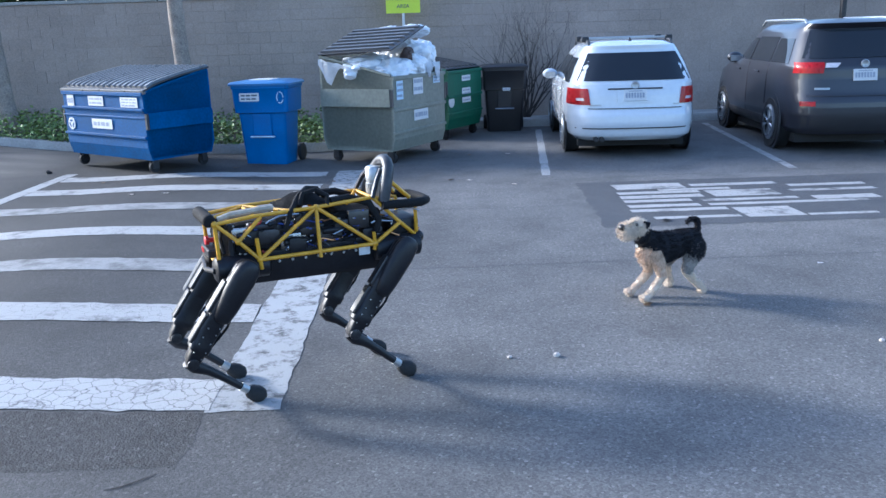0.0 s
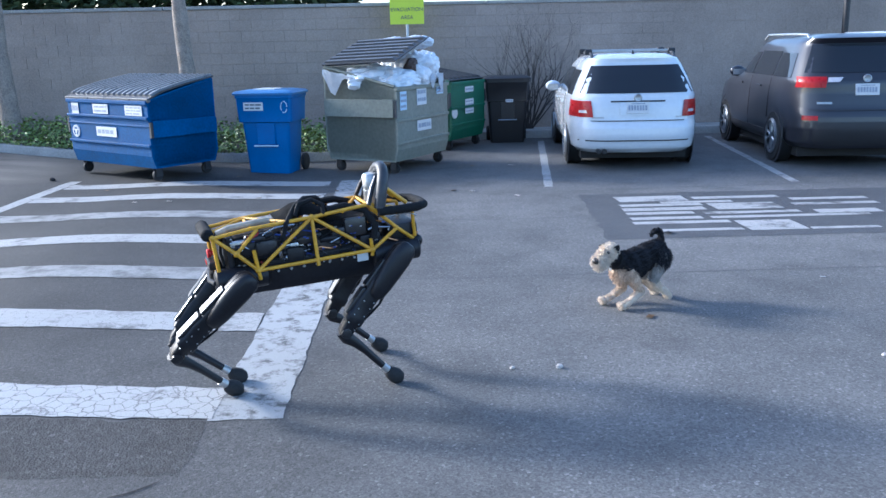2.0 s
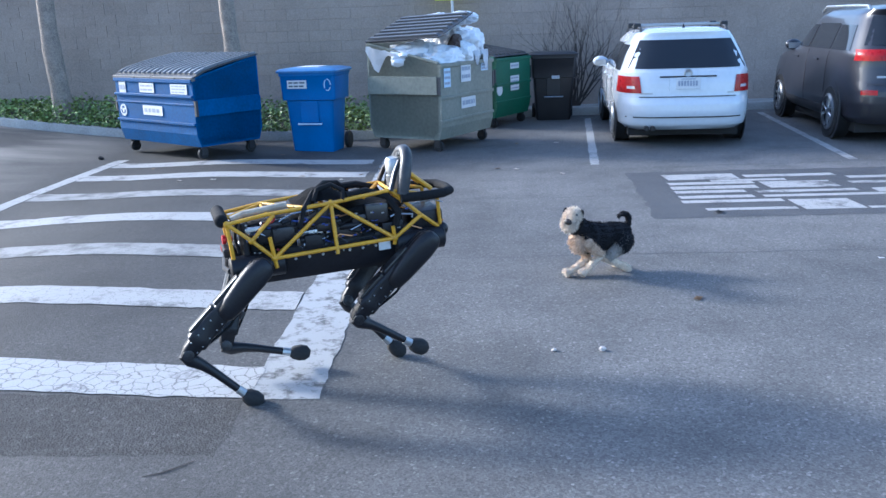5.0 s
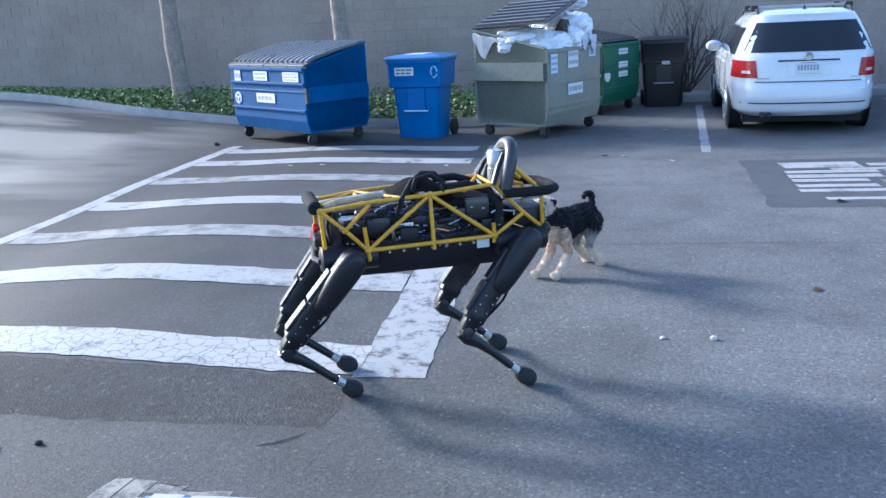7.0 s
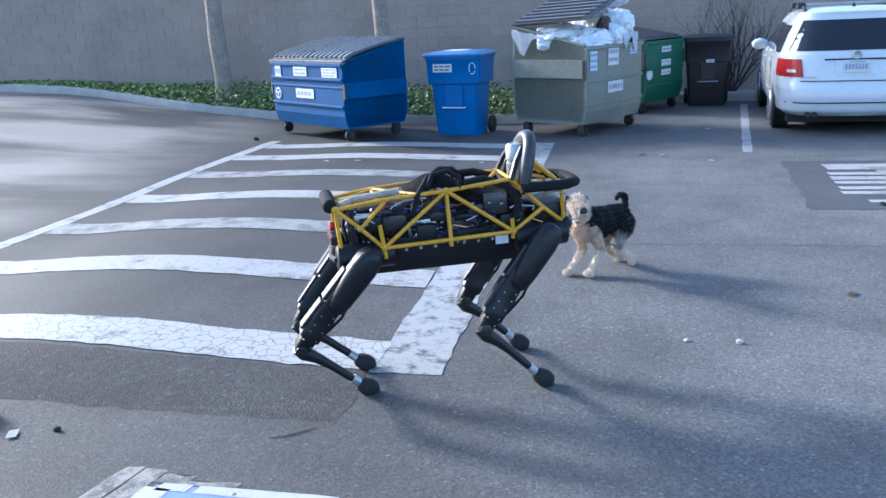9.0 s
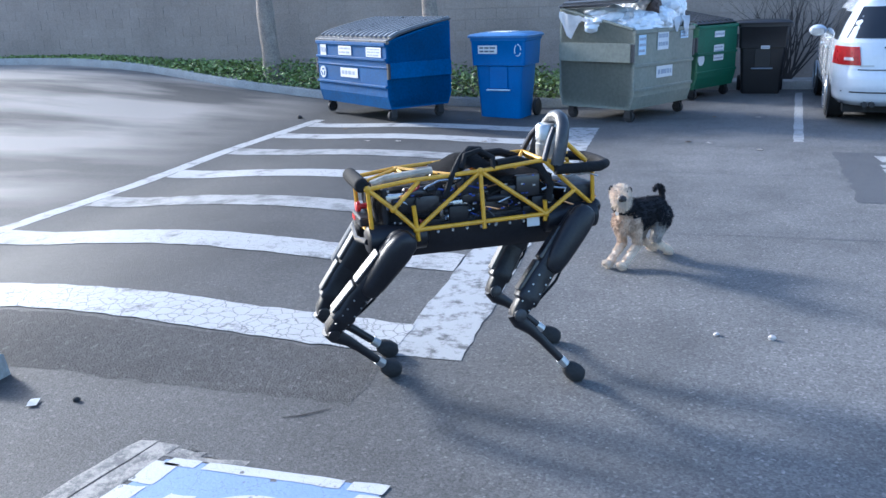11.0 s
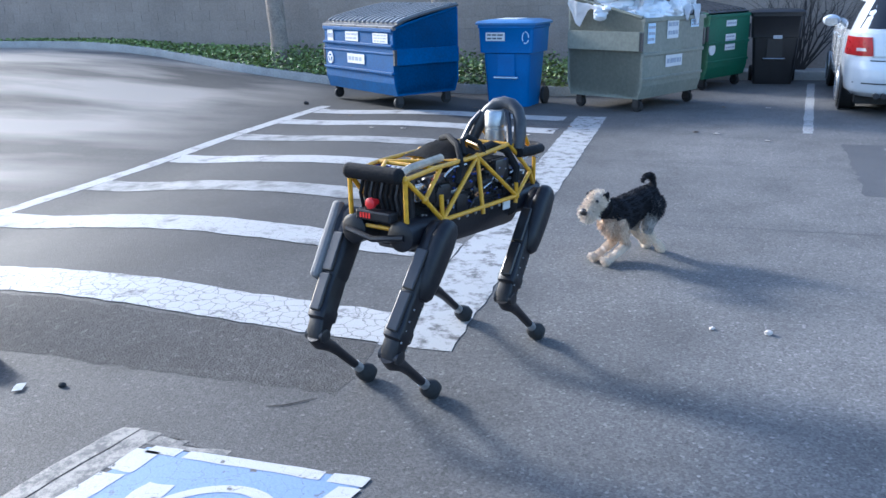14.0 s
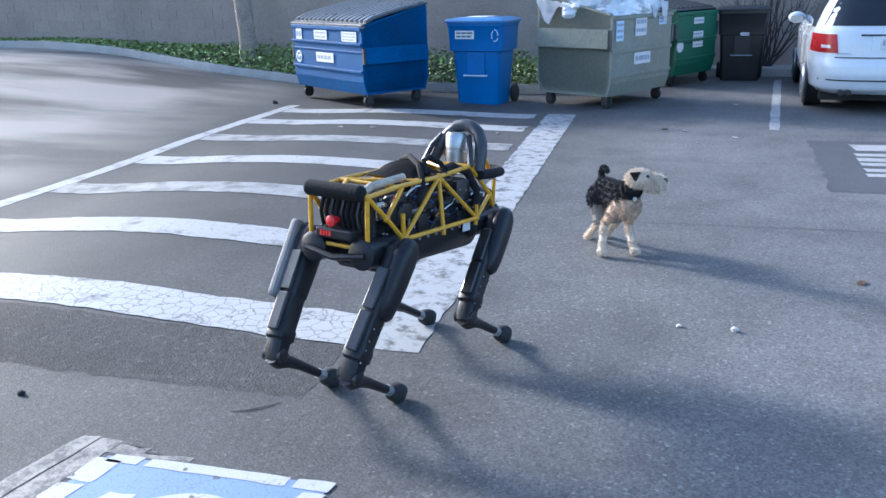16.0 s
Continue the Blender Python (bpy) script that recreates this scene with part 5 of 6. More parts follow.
# straps and cover on the back
bm = bmesh.new()
g = [[Vector((x, y, 0.20 + 0.07 * math.exp(-((x + 0.03) / 0.11) ** 2) * (1 - (y / 0.15) ** 2) + 0.012 * noise.noise(Vector((x * 14, y * 14, 0))))) for y in np.linspace(-0.13, 0.13, 9)] for x in np.linspace(-0.17, 0.18, 16)]
loft(bm, g, close=False)
bmesh.ops.solidify(bm, geom=bm.faces[:], thickness=0.01)
part("cover", bm, M["robot_foam"], robot, "black fabric cover", smooth=True)
for pts, r in (([(-0.16, -0.15, 0.12), (-0.13, -0.15, 0.2), (-0.07, -0.09, 0.262), (0.0, 0.0, 0.282), (0.08, 0.09, 0.26), (0.14, 0.15, 0.2)], 0.013), ([(-0.08, -0.13, 0.225), (-0.05, -0.10, 0.275), (0.02, -0.08, 0.285), (0.07, -0.11, 0.255), (0.06, -0.14, 0.21)], 0.012), ([(0.08, -0.12, 0.23), (0.18, -0.10, 0.235), (0.28, -0.12, 0.2), (0.32, -0.15, 0.12), (0.30, -0.155, 0.05)], 0.018), ([(0.08, 0.12, 0.23), (0.18, 0.10, 0.235), (0.28, 0.12, 0.2), (0.32, 0.15, 0.12)], 0.018)):
    bm = bmesh.new()
    tube(bm, pts, r, 8)
    part("strap", bm, M["robot_foam"], robot, smooth=True)
# hoop, sensor, front loop, rear bumper
hoop = [(0.355, -0.135, 0.20), (0.368, -0.137, 0.26), (0.382, -0.130, 0.315), (0.397, -0.108, 0.362), (0.406, -0.07, 0.388), (0.409, -0.03, 0.395), (0.404, 0.01, 0.386), (0.394, 0.045, 0.355), (0.378, 0.078, 0.305), (0.364, 0.10, 0.25), (0.355, 0.115, 0.20)]
bm = bmesh.new()
tube(bm, hoop, 0.029, 12)
part("hoop", bm, M["lid"], robot, "black padded roll hoop", smooth=True)
for s in (-1, 1):
    bm = bmesh.new()
    tube(bm, [(0.30, 0.125 * s, 0.22), (0.335, 0.10 * s, 0.30), (0.372, 0.07 * s, 0.35)], 0.013, 8)
    part("hoop_stay", bm, M["dark_metal"], robot, smooth=True)
    frame_tube((0.395, 0.11 * s - 0.01, 0.30), (0.51, 0.10 * s, 0.2), 0.011)
bm = bmesh.new()
lathe(bm, [(0.215, 0.04), (0.22, 0.046), (0.29, 0.046), (0.293, 0.042), (0.303, 0.042), (0.306, 0.046), (0.365, 0.046), (0.375, 0.038)], (0.36, -0.01, -0.012), "z", 24)
part("sensor", bm, M["silver"], robot, "silver cylindrical sensor", smooth=True)
loop = [(0.34, -0.15, 0.185), (0.46, -0.15, 0.18), (0.56, -0.14, 0.178), (0.605, -0.10, 0.178), (0.615, 0.0, 0.178), (0.605, 0.10, 0.178), (0.56, 0.14, 0.178), (0.46, 0.15, 0.18), (0.34, 0.15, 0.185)]
bm = bmesh.new()
tube(bm, loop, 0.023, 10)
part("front_bumper", bm, M["robot_foam"], robot, "black foam front bumper loop", smooth=True)
bm = bmesh.new()
lathe(bm, [(-0.135, 0.02), (-0.13, 0.026)] + [(-0.125 + 0.25 * i / 24, 0.0315 if i % 2 else 0.0295) for i in range(25)] + [(0.13, 0.026), (0.135, 0.02)], (-0.505, 0, 0.195), "y", 16)
part("rear_bumper", bm, M["robot_foam"], robot, "black ribbed rear bumper", smooth=True)
for k, y in enumerate(np.linspace(-0.10, 0.10, 9)):
    bm = bmesh.new()
    tube(bm, [(-0.44, y, 0.17), (-0.455, y + 0.006, 0.1), (-0.445, y - 0.004, 0.03)], 0.008, 6)
    part("rear_hose", bm, M[("robot_foam", "dark_metal", "robot_foam", "robot_foam", "dark_metal")[k % 5]], robot, smooth=True)
bm = bmesh.new()
box(bm, -0.425, -0.395, -0.12, 0.12, -0.03, 0.17, 0.01)
part("rear_panel", bm, M["robot_black"], robot)
bm = bmesh.new()
lathe(bm, [(-0.018, 0.018), (-0.015, 0.022), (0.0, 0.022), (0.002, 0.012), (0.03, 0.012)], (-0.49, 0.02, 0.075), "x", 18)
part("stop_button", bm, M["red_knob"], robot, "red stop button", smooth=True)
bm = bmesh.new()
box(bm, -0.515, -0.46, -0.085, 0.085, 0.01, 0.05, 0.008)
dsp = part("display_case", bm, M["robot_black"], robot)
for k in range(4):
    bm = bmesh.new()
    box(bm, -0.5175, -0.5155, 0.01 + 0.014 * k, 0.018 + 0.014 * k, 0.02, 0.04)
    part("display_bar", bm, M["display"], dsp)
bm = bmesh.new()
tube(bm, [(-0.50, -0.14, -0.04), (-0.515, 0.0, -0.06), (-0.50, 0.14, -0.04)], 0.013, 8)
part("rear_bar", bm, M["robot_black"], robot, smooth=True)
bm = bmesh.new()
box(bm, 0.40, 0.56, -0.11, 0.11, -0.02, 0.10, 0.02)
part("front_block", bm, M["robot_black"], robot, smooth=True)
for s in (-1, 1):
    for x in (-0.37, 0.42):
        bm = bmesh.new()
        lathe(bm, [(-0.13, 0.045), (-0.12, 0.06), (0.12, 0.06), (0.13, 0.045)], (x, s * 0.115, -0.04), "x", 18)
        part("hip_motor", bm, M["robot_black"], robot, smooth=True)
    bm = bmesh.new()
    blob(bm, (0.545, s * 0.12, -0.005), (0.03, 0.03, 0.035), 3, 0.1, 2, 2)
    part("front_knob", bm, M["robot_black"], robot, smooth=True)

legs = {}
for key, hip in HIPS.items():
    side = -1 if key[1] == "R" else 1

    def ring(z, rx, ry, cx=0.0, cy=0.0, n=16, p=2.6):
        pts = []
        for k in range(n):
            a = 2 * math.pi * k / n
            ca, sa = math.cos(a), math.sin(a)
            pts.append((cx + rx * math.copysign(abs(ca) ** (2 / p), ca), cy + ry * math.copysign(abs(sa) ** (2 / p), sa), z))
        return pts

    bm = bmesh.new()
    loft(bm, [ring(0.060, 0.02, 0.02), ring(0.05, 0.042, 0.034), ring(0.02, 0.060, 0.044), ring(-0.05, 0.060, 0.046), ring(-0.16, 0.054, 0.044, -0.004, p=3.5), ring(-0.24, 0.050, 0.042, -0.006, p=4), ring(-0.26, 0.044, 0.036, -0.006, p=4)])
    thigh = part("thigh", bm, M["robot_black"], robot, "thick black upper leg", smooth=True)
    # rounded outer shell over the hip drive
    bm = bmesh.new()
    o = side * 0.034
    loft(bm, [ring(0.070, 0.018, 0.014, -0.006, o), ring(0.062, 0.036, 0.026, -0.006, o), ring(0.035, 0.053, 0.036, -0.006, o), ring(-0.02, 0.060, 0.040, -0.006, o), ring(-0.10, 0.057, 0.041, -0.004, o), ring(-0.18, 0.051, 0.038, 0.0, o), ring(-0.235, 0.041, 0.032, 0.005, o * 0.95), ring(-0.254, 0.025, 0.020, 0.007, o * 0.9)])
    part("hip_shell", bm, M["robot_black"], thigh, "rounded black outer shell", smooth=True)
    bm = bmesh.new()
    loft(bm, [ring(-0.20, 0.044, 0.036, -0.008, p=5), ring(-0.30, 0.048, 0.040, -0.010, p=5), ring(-0.375, 0.046, 0.040, -0.008, p=5), ring(-0.385, 0.052, 0.044, -0.008, p=5), ring(-0.42, 0.050, 0.044, -0.006, p=5), ring(-0.43, 0.038, 0.038, -0.004, p=5), ring(-0.475, 0.036, 0.040, -0.002, p=4), ring(-0.508, 0.022, 0.032, 0.0, p=4)])
    part("knee_housing", bm, M["robot_black"], thigh, smooth=True)
    bm = bmesh.new()
    lathe(bm, [(-0.046, 0.02), (-0.044, 0.027), (0.044, 0.027), (0.046, 0.02)], (0.0, 0.0, -0.485), "y", 18)
    part("knee_axle", bm, M["dark_metal"], thigh, smooth=True)
    for z0, z1 in ((-0.235, -0.07), (-0.40, -0.245)):
        bm = bmesh.new()
        box(bm, -0.070, -0.050, -0.026, 0.026, z0, z1, 0.006)
        part("actuator_cover", bm, M["gloss_black"], thigh, "glossy black actuator cover")
    bm = bmesh.new()
    box(bm, 0.036, 0.054, -0.012, 0.012, -0.345, -0.305, 0.004)
    part("bracket", bm, M["dark_metal"], thigh)
    bm = bmesh.new()
    tube(bm, [(0.052, side * 0.01, -0.21), (0.060, side * 0.012, -0.27), (0.052, side * 0.012, -0.33), (0.040, side * 0.008, -0.40)], 0.006, 6)
    part("leg_cable", bm, M["robot_foam"], thigh, smooth=True)
    if key == "RL":
        bm = bmesh.new()
        box(bm, -0.078, 0.030, 0.030, 0.080, -0.27, 0.064, 0.018)
        part("grey_cover", bm, M["cover_grey"], thigh, "pale grey side cover")
    for k in range(9):
        bm = bmesh.new()
        z, a = -0.28 - 0.022 * k + 0.004 * (k % 3), (-0.03 if k % 2 else 0.02)
        box(bm, a - 0.003, a + 0.003, side * 0.041 - 0.002, side * 0.041 + 0.002, z - 0.003, z + 0.003)
        part("leg_bolt", bm, M["silver"], thigh)
    bm = bmesh.new()
    tube(bm, [(-0.006, 0, 0.014), (-0.016, 0, -0.03), (-0.004, 0, -0.09), (0, 0, -0.16), (0, 0, -0.32)], [0.036, 0.034, 0.025, 0.020, 0.018], 10)
    shin = part("shin", bm, M["robot_black"], thigh, "slim dark lower leg", smooth=True)
    bm = bmesh.new()
    tube(bm, [(0, 0, -0.285), (0, 0, -0.335)], 0.021, 10)
    cuff = part("ankle_cuff", bm, M["silver"], thigh)
    bm = bmesh.new()
    loft(bm, [ring(-0.325, 0.022, 0.022), ring(-0.34, 0.034, 0.032), ring(-0.375, 0.042, 0.036, 0.004), ring(-0.405, 0.038, 0.034, 0.006), ring(-0.425, 0.02, 0.018, 0.006)])
    foot = part("foot", bm, M["rubber"], thigh, "black rubber foot", smooth=True)
    legs[key] = (thigh, (shin, cuff, foot))


# ---- the dog ----
def fur(bm, count, length, seed, lie=(0, 0, -0.6)):
    """Covers the faces with small pointed tufts."""
    rnd = np.random.RandomState(seed)
    bmesh.ops.recalc_face_normals(bm, faces=bm.faces)
    bm.normal_update()
    fs = list(bm.faces)
    area = np.array([f.calc_area() for f in fs])
    spots = []
    for i in rnd.choice(len(fs), count, p=area / area.sum()):
        f = fs[i]
        w = rnd.dirichlet([1] * len(f.verts))
        spots.append((sum((v.co * k for v, k in zip(f.verts, w)), Vector()), f.normal.copy()))
    for p, n in spots:
        d = (n + Vector(lie) * rnd.uniform(0.5, 1.2) + Vector(rnd.uniform(-0.5, 0.5, 3))).normalized()
        s = d.cross(n if abs(d.dot(n)) < 0.98 else Vector((1, 0.3, 0))).normalized() * length * 0.15
        q = p + d * length * rnd.uniform(0.6, 1.3)
        u = d.cross(s).normalized() * length * 0.15
        a, b, c, e = (bm.verts.new(v) for v in (p + s, p - s + u * 0.5, p - u, q))
        bm.faces.new((a, b, e))
        bm.faces.new((b, c, e))
        bm.faces.new((c, a, e))
    return bm


def limb(bm, rows, n=12):
    """Rings across the x axis: x, z centre, half height, half width."""
    return loft(bm, [[(x, w * math.cos(a), zc + h * math.sin(a)) for a in (2 * math.pi * k / n for k in range(n))] for x, zc, h, w in rows])


DOG_SIZE = 1.11
dog = empty("dog", pose(0, 0, 0), "small black and tan wire-haired terrier", "dog")
bm = bmesh.new()
limb(bm, [(-0.205, 0.04, 0.02, 0.02), (-0.19, 0.035, 0.052, 0.050), (-0.12, 0.025, 0.070, 0.066), (-0.02, 0.008, 0.084, 0.072), (0.07, 0.0, 0.096, 0.078), (0.13, 0.012, 0.094, 0.072), (0.165, 0.05, 0.06, 0.056), (0.185, 0.07, 0.03, 0.03)], 16)
fur(bm, 4200, 0.016, 1, (-0.8, 0, -0.6))
part("coat", bm, M["fur_black"], dog, "black wiry coat")
bm = bmesh.new()
tube(bm, [(0.10, 0, 0.025), (0.16, 0, 0.062), (0.205, 0, 0.10)], [0.068, 0.058, 0.048], 12)
fur(bm, 1500, 0.015, 2, (-0.3, 0, -0.6))
part("neck", bm, M["fur_black"], dog)
bm = bmesh.new()
blob(bm, (0.145, 0, -0.02), (0.062, 0.062, 0.075), 3, 0.08, 2, 3)
fur(bm, 700, 0.022, 3)
part("chest", bm, M["fur_tan"], dog, "tan chest fur")
bm = bmesh.new()
tube(bm, [(0.185 - 0.028 * math.cos(a), 0.058 * math.sin(a), 0.082 + 0.045 * math.cos(a)) for a in np.linspace(0, 2 * math.pi, 21)], 0.008, 6)
collar = part("collar", bm, M["robot_foam"], dog, "dark collar with metal tag")
bm = bmesh.new()
lathe(bm, [(-0.002, 0.012), (0.002, 0.012)], (0.225, 0.0, 0.032), "x", 12)
part("tag", bm, M["silver"], collar)
bm = bmesh.new()
tube(bm, [(-0.18, 0, 0.06), (-0.20, 0, 0.10), (-0.195, 0, 0.135), (-0.165, 0, 0.152), (-0.13, 0, 0.142), (-0.115, 0, 0.125)], [0.020, 0.017, 0.015, 0.014, 0.012, 0.007], 10)
fur(bm, 700, 0.011, 4, (0.2, 0, 0.3))
part("tail", bm, M["fur_black"], dog, "short upturned black tail")
bm = bmesh.new()
blob(bm, (0.025, 0, 0.03), (0.066, 0.05, 0.048), 4, 0.06, 2, 3)
fur(bm, 900, 0.018, 5, (-0.5, 0, -0.2))
head = part("head", bm, M["fur_cream"], dog, "cream whiskered head")
bm = bmesh.new()
limb(bm, [(0.055, 0.012, 0.03, 0.03), (0.075, 0.008, 0.042, 0.038), (0.115, 0.0, 0.042, 0.036), (0.142, 0.0, 0.036, 0.032), (0.152, 0.004, 0.015, 0.015)], 12)
fur(bm, 1000, 0.026, 6, (0.3, 0, -0.7))
part("muzzle", bm, M["fur_cream"], head, "cream bearded muzzle")
bm = bmesh.new()
blob(bm, (0.158, 0, 0.014), (0.018, 0.024, 0.020), 1, 0.05, 1, 2)
part("nose", bm, M["nose"], head, smooth=True)
for s in (-1, 1):
    bm = bmesh.new()
    blob(bm, (0.072, s * 0.031, 0.045), (0.010, 0.009, 0.010), 1, 0.0, 1, 2)
    part("eye", bm, M["nose"], head, smooth=True)
    bm = bmesh.new()
    loft(bm, [[(0.01 + a, s * (0.042 + o), z) for a in (-0.028 * k, 0.028 * k)] for o, z, k in ((0.0, 0.058, 1.0), (0.006, 0.072, 0.95), (0.014, 0.068, 0.85), (0.018, 0.046, 0.55), (0.016, 0.026, 0.15))], close=False)
    bmesh.ops.solidify(bm, geom=bm.faces[:], thickness=0.008)
    fur(bm, 160, 0.007, 7 + s, (0, 0, -0.9))
    part("ear", bm, M["fur_black"], head, "black folded ear")
DOG_HIPS = dict(FL=(0.125, 0.05, -0.02), FR=(0.125, -0.05, -0.02), RL=(-0.15, 0.05, 0.0), RR=(-0.15, -0.05, 0.0))
DF, DR = (0.145, 0.175), (0.165, 0.18)
dog_legs = {}
for i, (key, hip) in enumerate(DOG_HIPS.items()):
    fore = key[0] == "F"
    a, b = DF if fore else DR
    bm = bmesh.new()
    k = 1.0 if fore else 1.35
    loft(bm, [[(r * 1.15 * k * math.cos(q), r * k * math.sin(q), z) for q in (2 * math.pi * w / 12 for w in range(12))] for z, r in ((0.03, 0.02), (0.015, 0.034), (-0.04, 0.035), (-a * 0.7, 0.025), (-a - 0.01, 0.019))])
    fur(bm, 1300, 0.012, 20 + i, (0, 0, -1.0))
    upper = part("upper_leg", bm, M["fur_tan"] if fore else M["fur_grey"], dog, "tan upper foreleg" if fore else "greying furry thigh")
    if not fore:
        bm = bmesh.new()
        blob(bm, (-0.004, 0.006 * (1 if key[1] == "L" else -1), -0.02), (0.062, 0.046, 0.075), 5, 0.08, 2, 3)
        fur(bm, 700, 0.016, 50 + i, (-0.5, 0, -0.8))
        part("haunch", bm, M["fur_black"], upper, "black furry haunch")
    bm = bmesh.new()
    loft(bm, [[(r * math.cos(q) + x, r * math.sin(q), z) for q in (2 * math.pi * w / 12 for w in range(12))] for z, r, x in ((0.02, 0.014, 0), (0.0, 0.023, 0), (-b * 0.5, 0.019, 0), (-b + 0.03, 0.019, 0), (-b + 0.015, 0.026, 0.008), (-b, 0.026, 0.012), (-b - 0.008, 0.014, 0.012))])
    fur(bm, 1500, 0.011, 30 + i, (0, 0, -1.0))
    low = part("lower_leg", bm, M["fur_cream"], upper, "cream furry lower leg")
    dog_legs[key] = (upper, low)
for ob in list(dog.children_recursive):
    ob.data.transform(Matrix.Scale(DOG_SIZE, 4))
DOG_HIPS = {k: tuple(c * DOG_SIZE for c in v) for k, v in DOG_HIPS.items()}
DF, DR = tuple(v * DOG_SIZE for v in DF), tuple(v * DOG_SIZE for v in DR)


# ---- movement ----
def leg_pose(hip, target, a, b, bend):
    """Upper and lower leg poses that bring the foot to target, in the body's space."""
    v = Vector(target) - Vector(hip)
    out = math.atan2(v.y, -v.z)
    d = math.hypot(v.y, v.z)
    far = min(math.hypot(v.x, d), a + b - 0.002)
    far = max(far, abs(a - b) + 0.01)
    phi = math.atan2(v.x, d)
    up = phi + bend * math.acos(max(-1, min(1, (a * a + far * far - b * b) / (2 * a * far))))
    kx, kz = a * math.sin(up), a * math.cos(up)
    down = math.atan2(far * math.sin(phi) - kx, far * math.cos(phi) - kz)
    upper = Matrix.Translation(hip) @ Matrix.Rotation(out, 4, "X") @ Matrix.Rotation(-up, 4, "Y")
    return upper, Matrix.Translation((0, 0, -a)) @ Matrix.Rotation(up - down, 4, "Y")


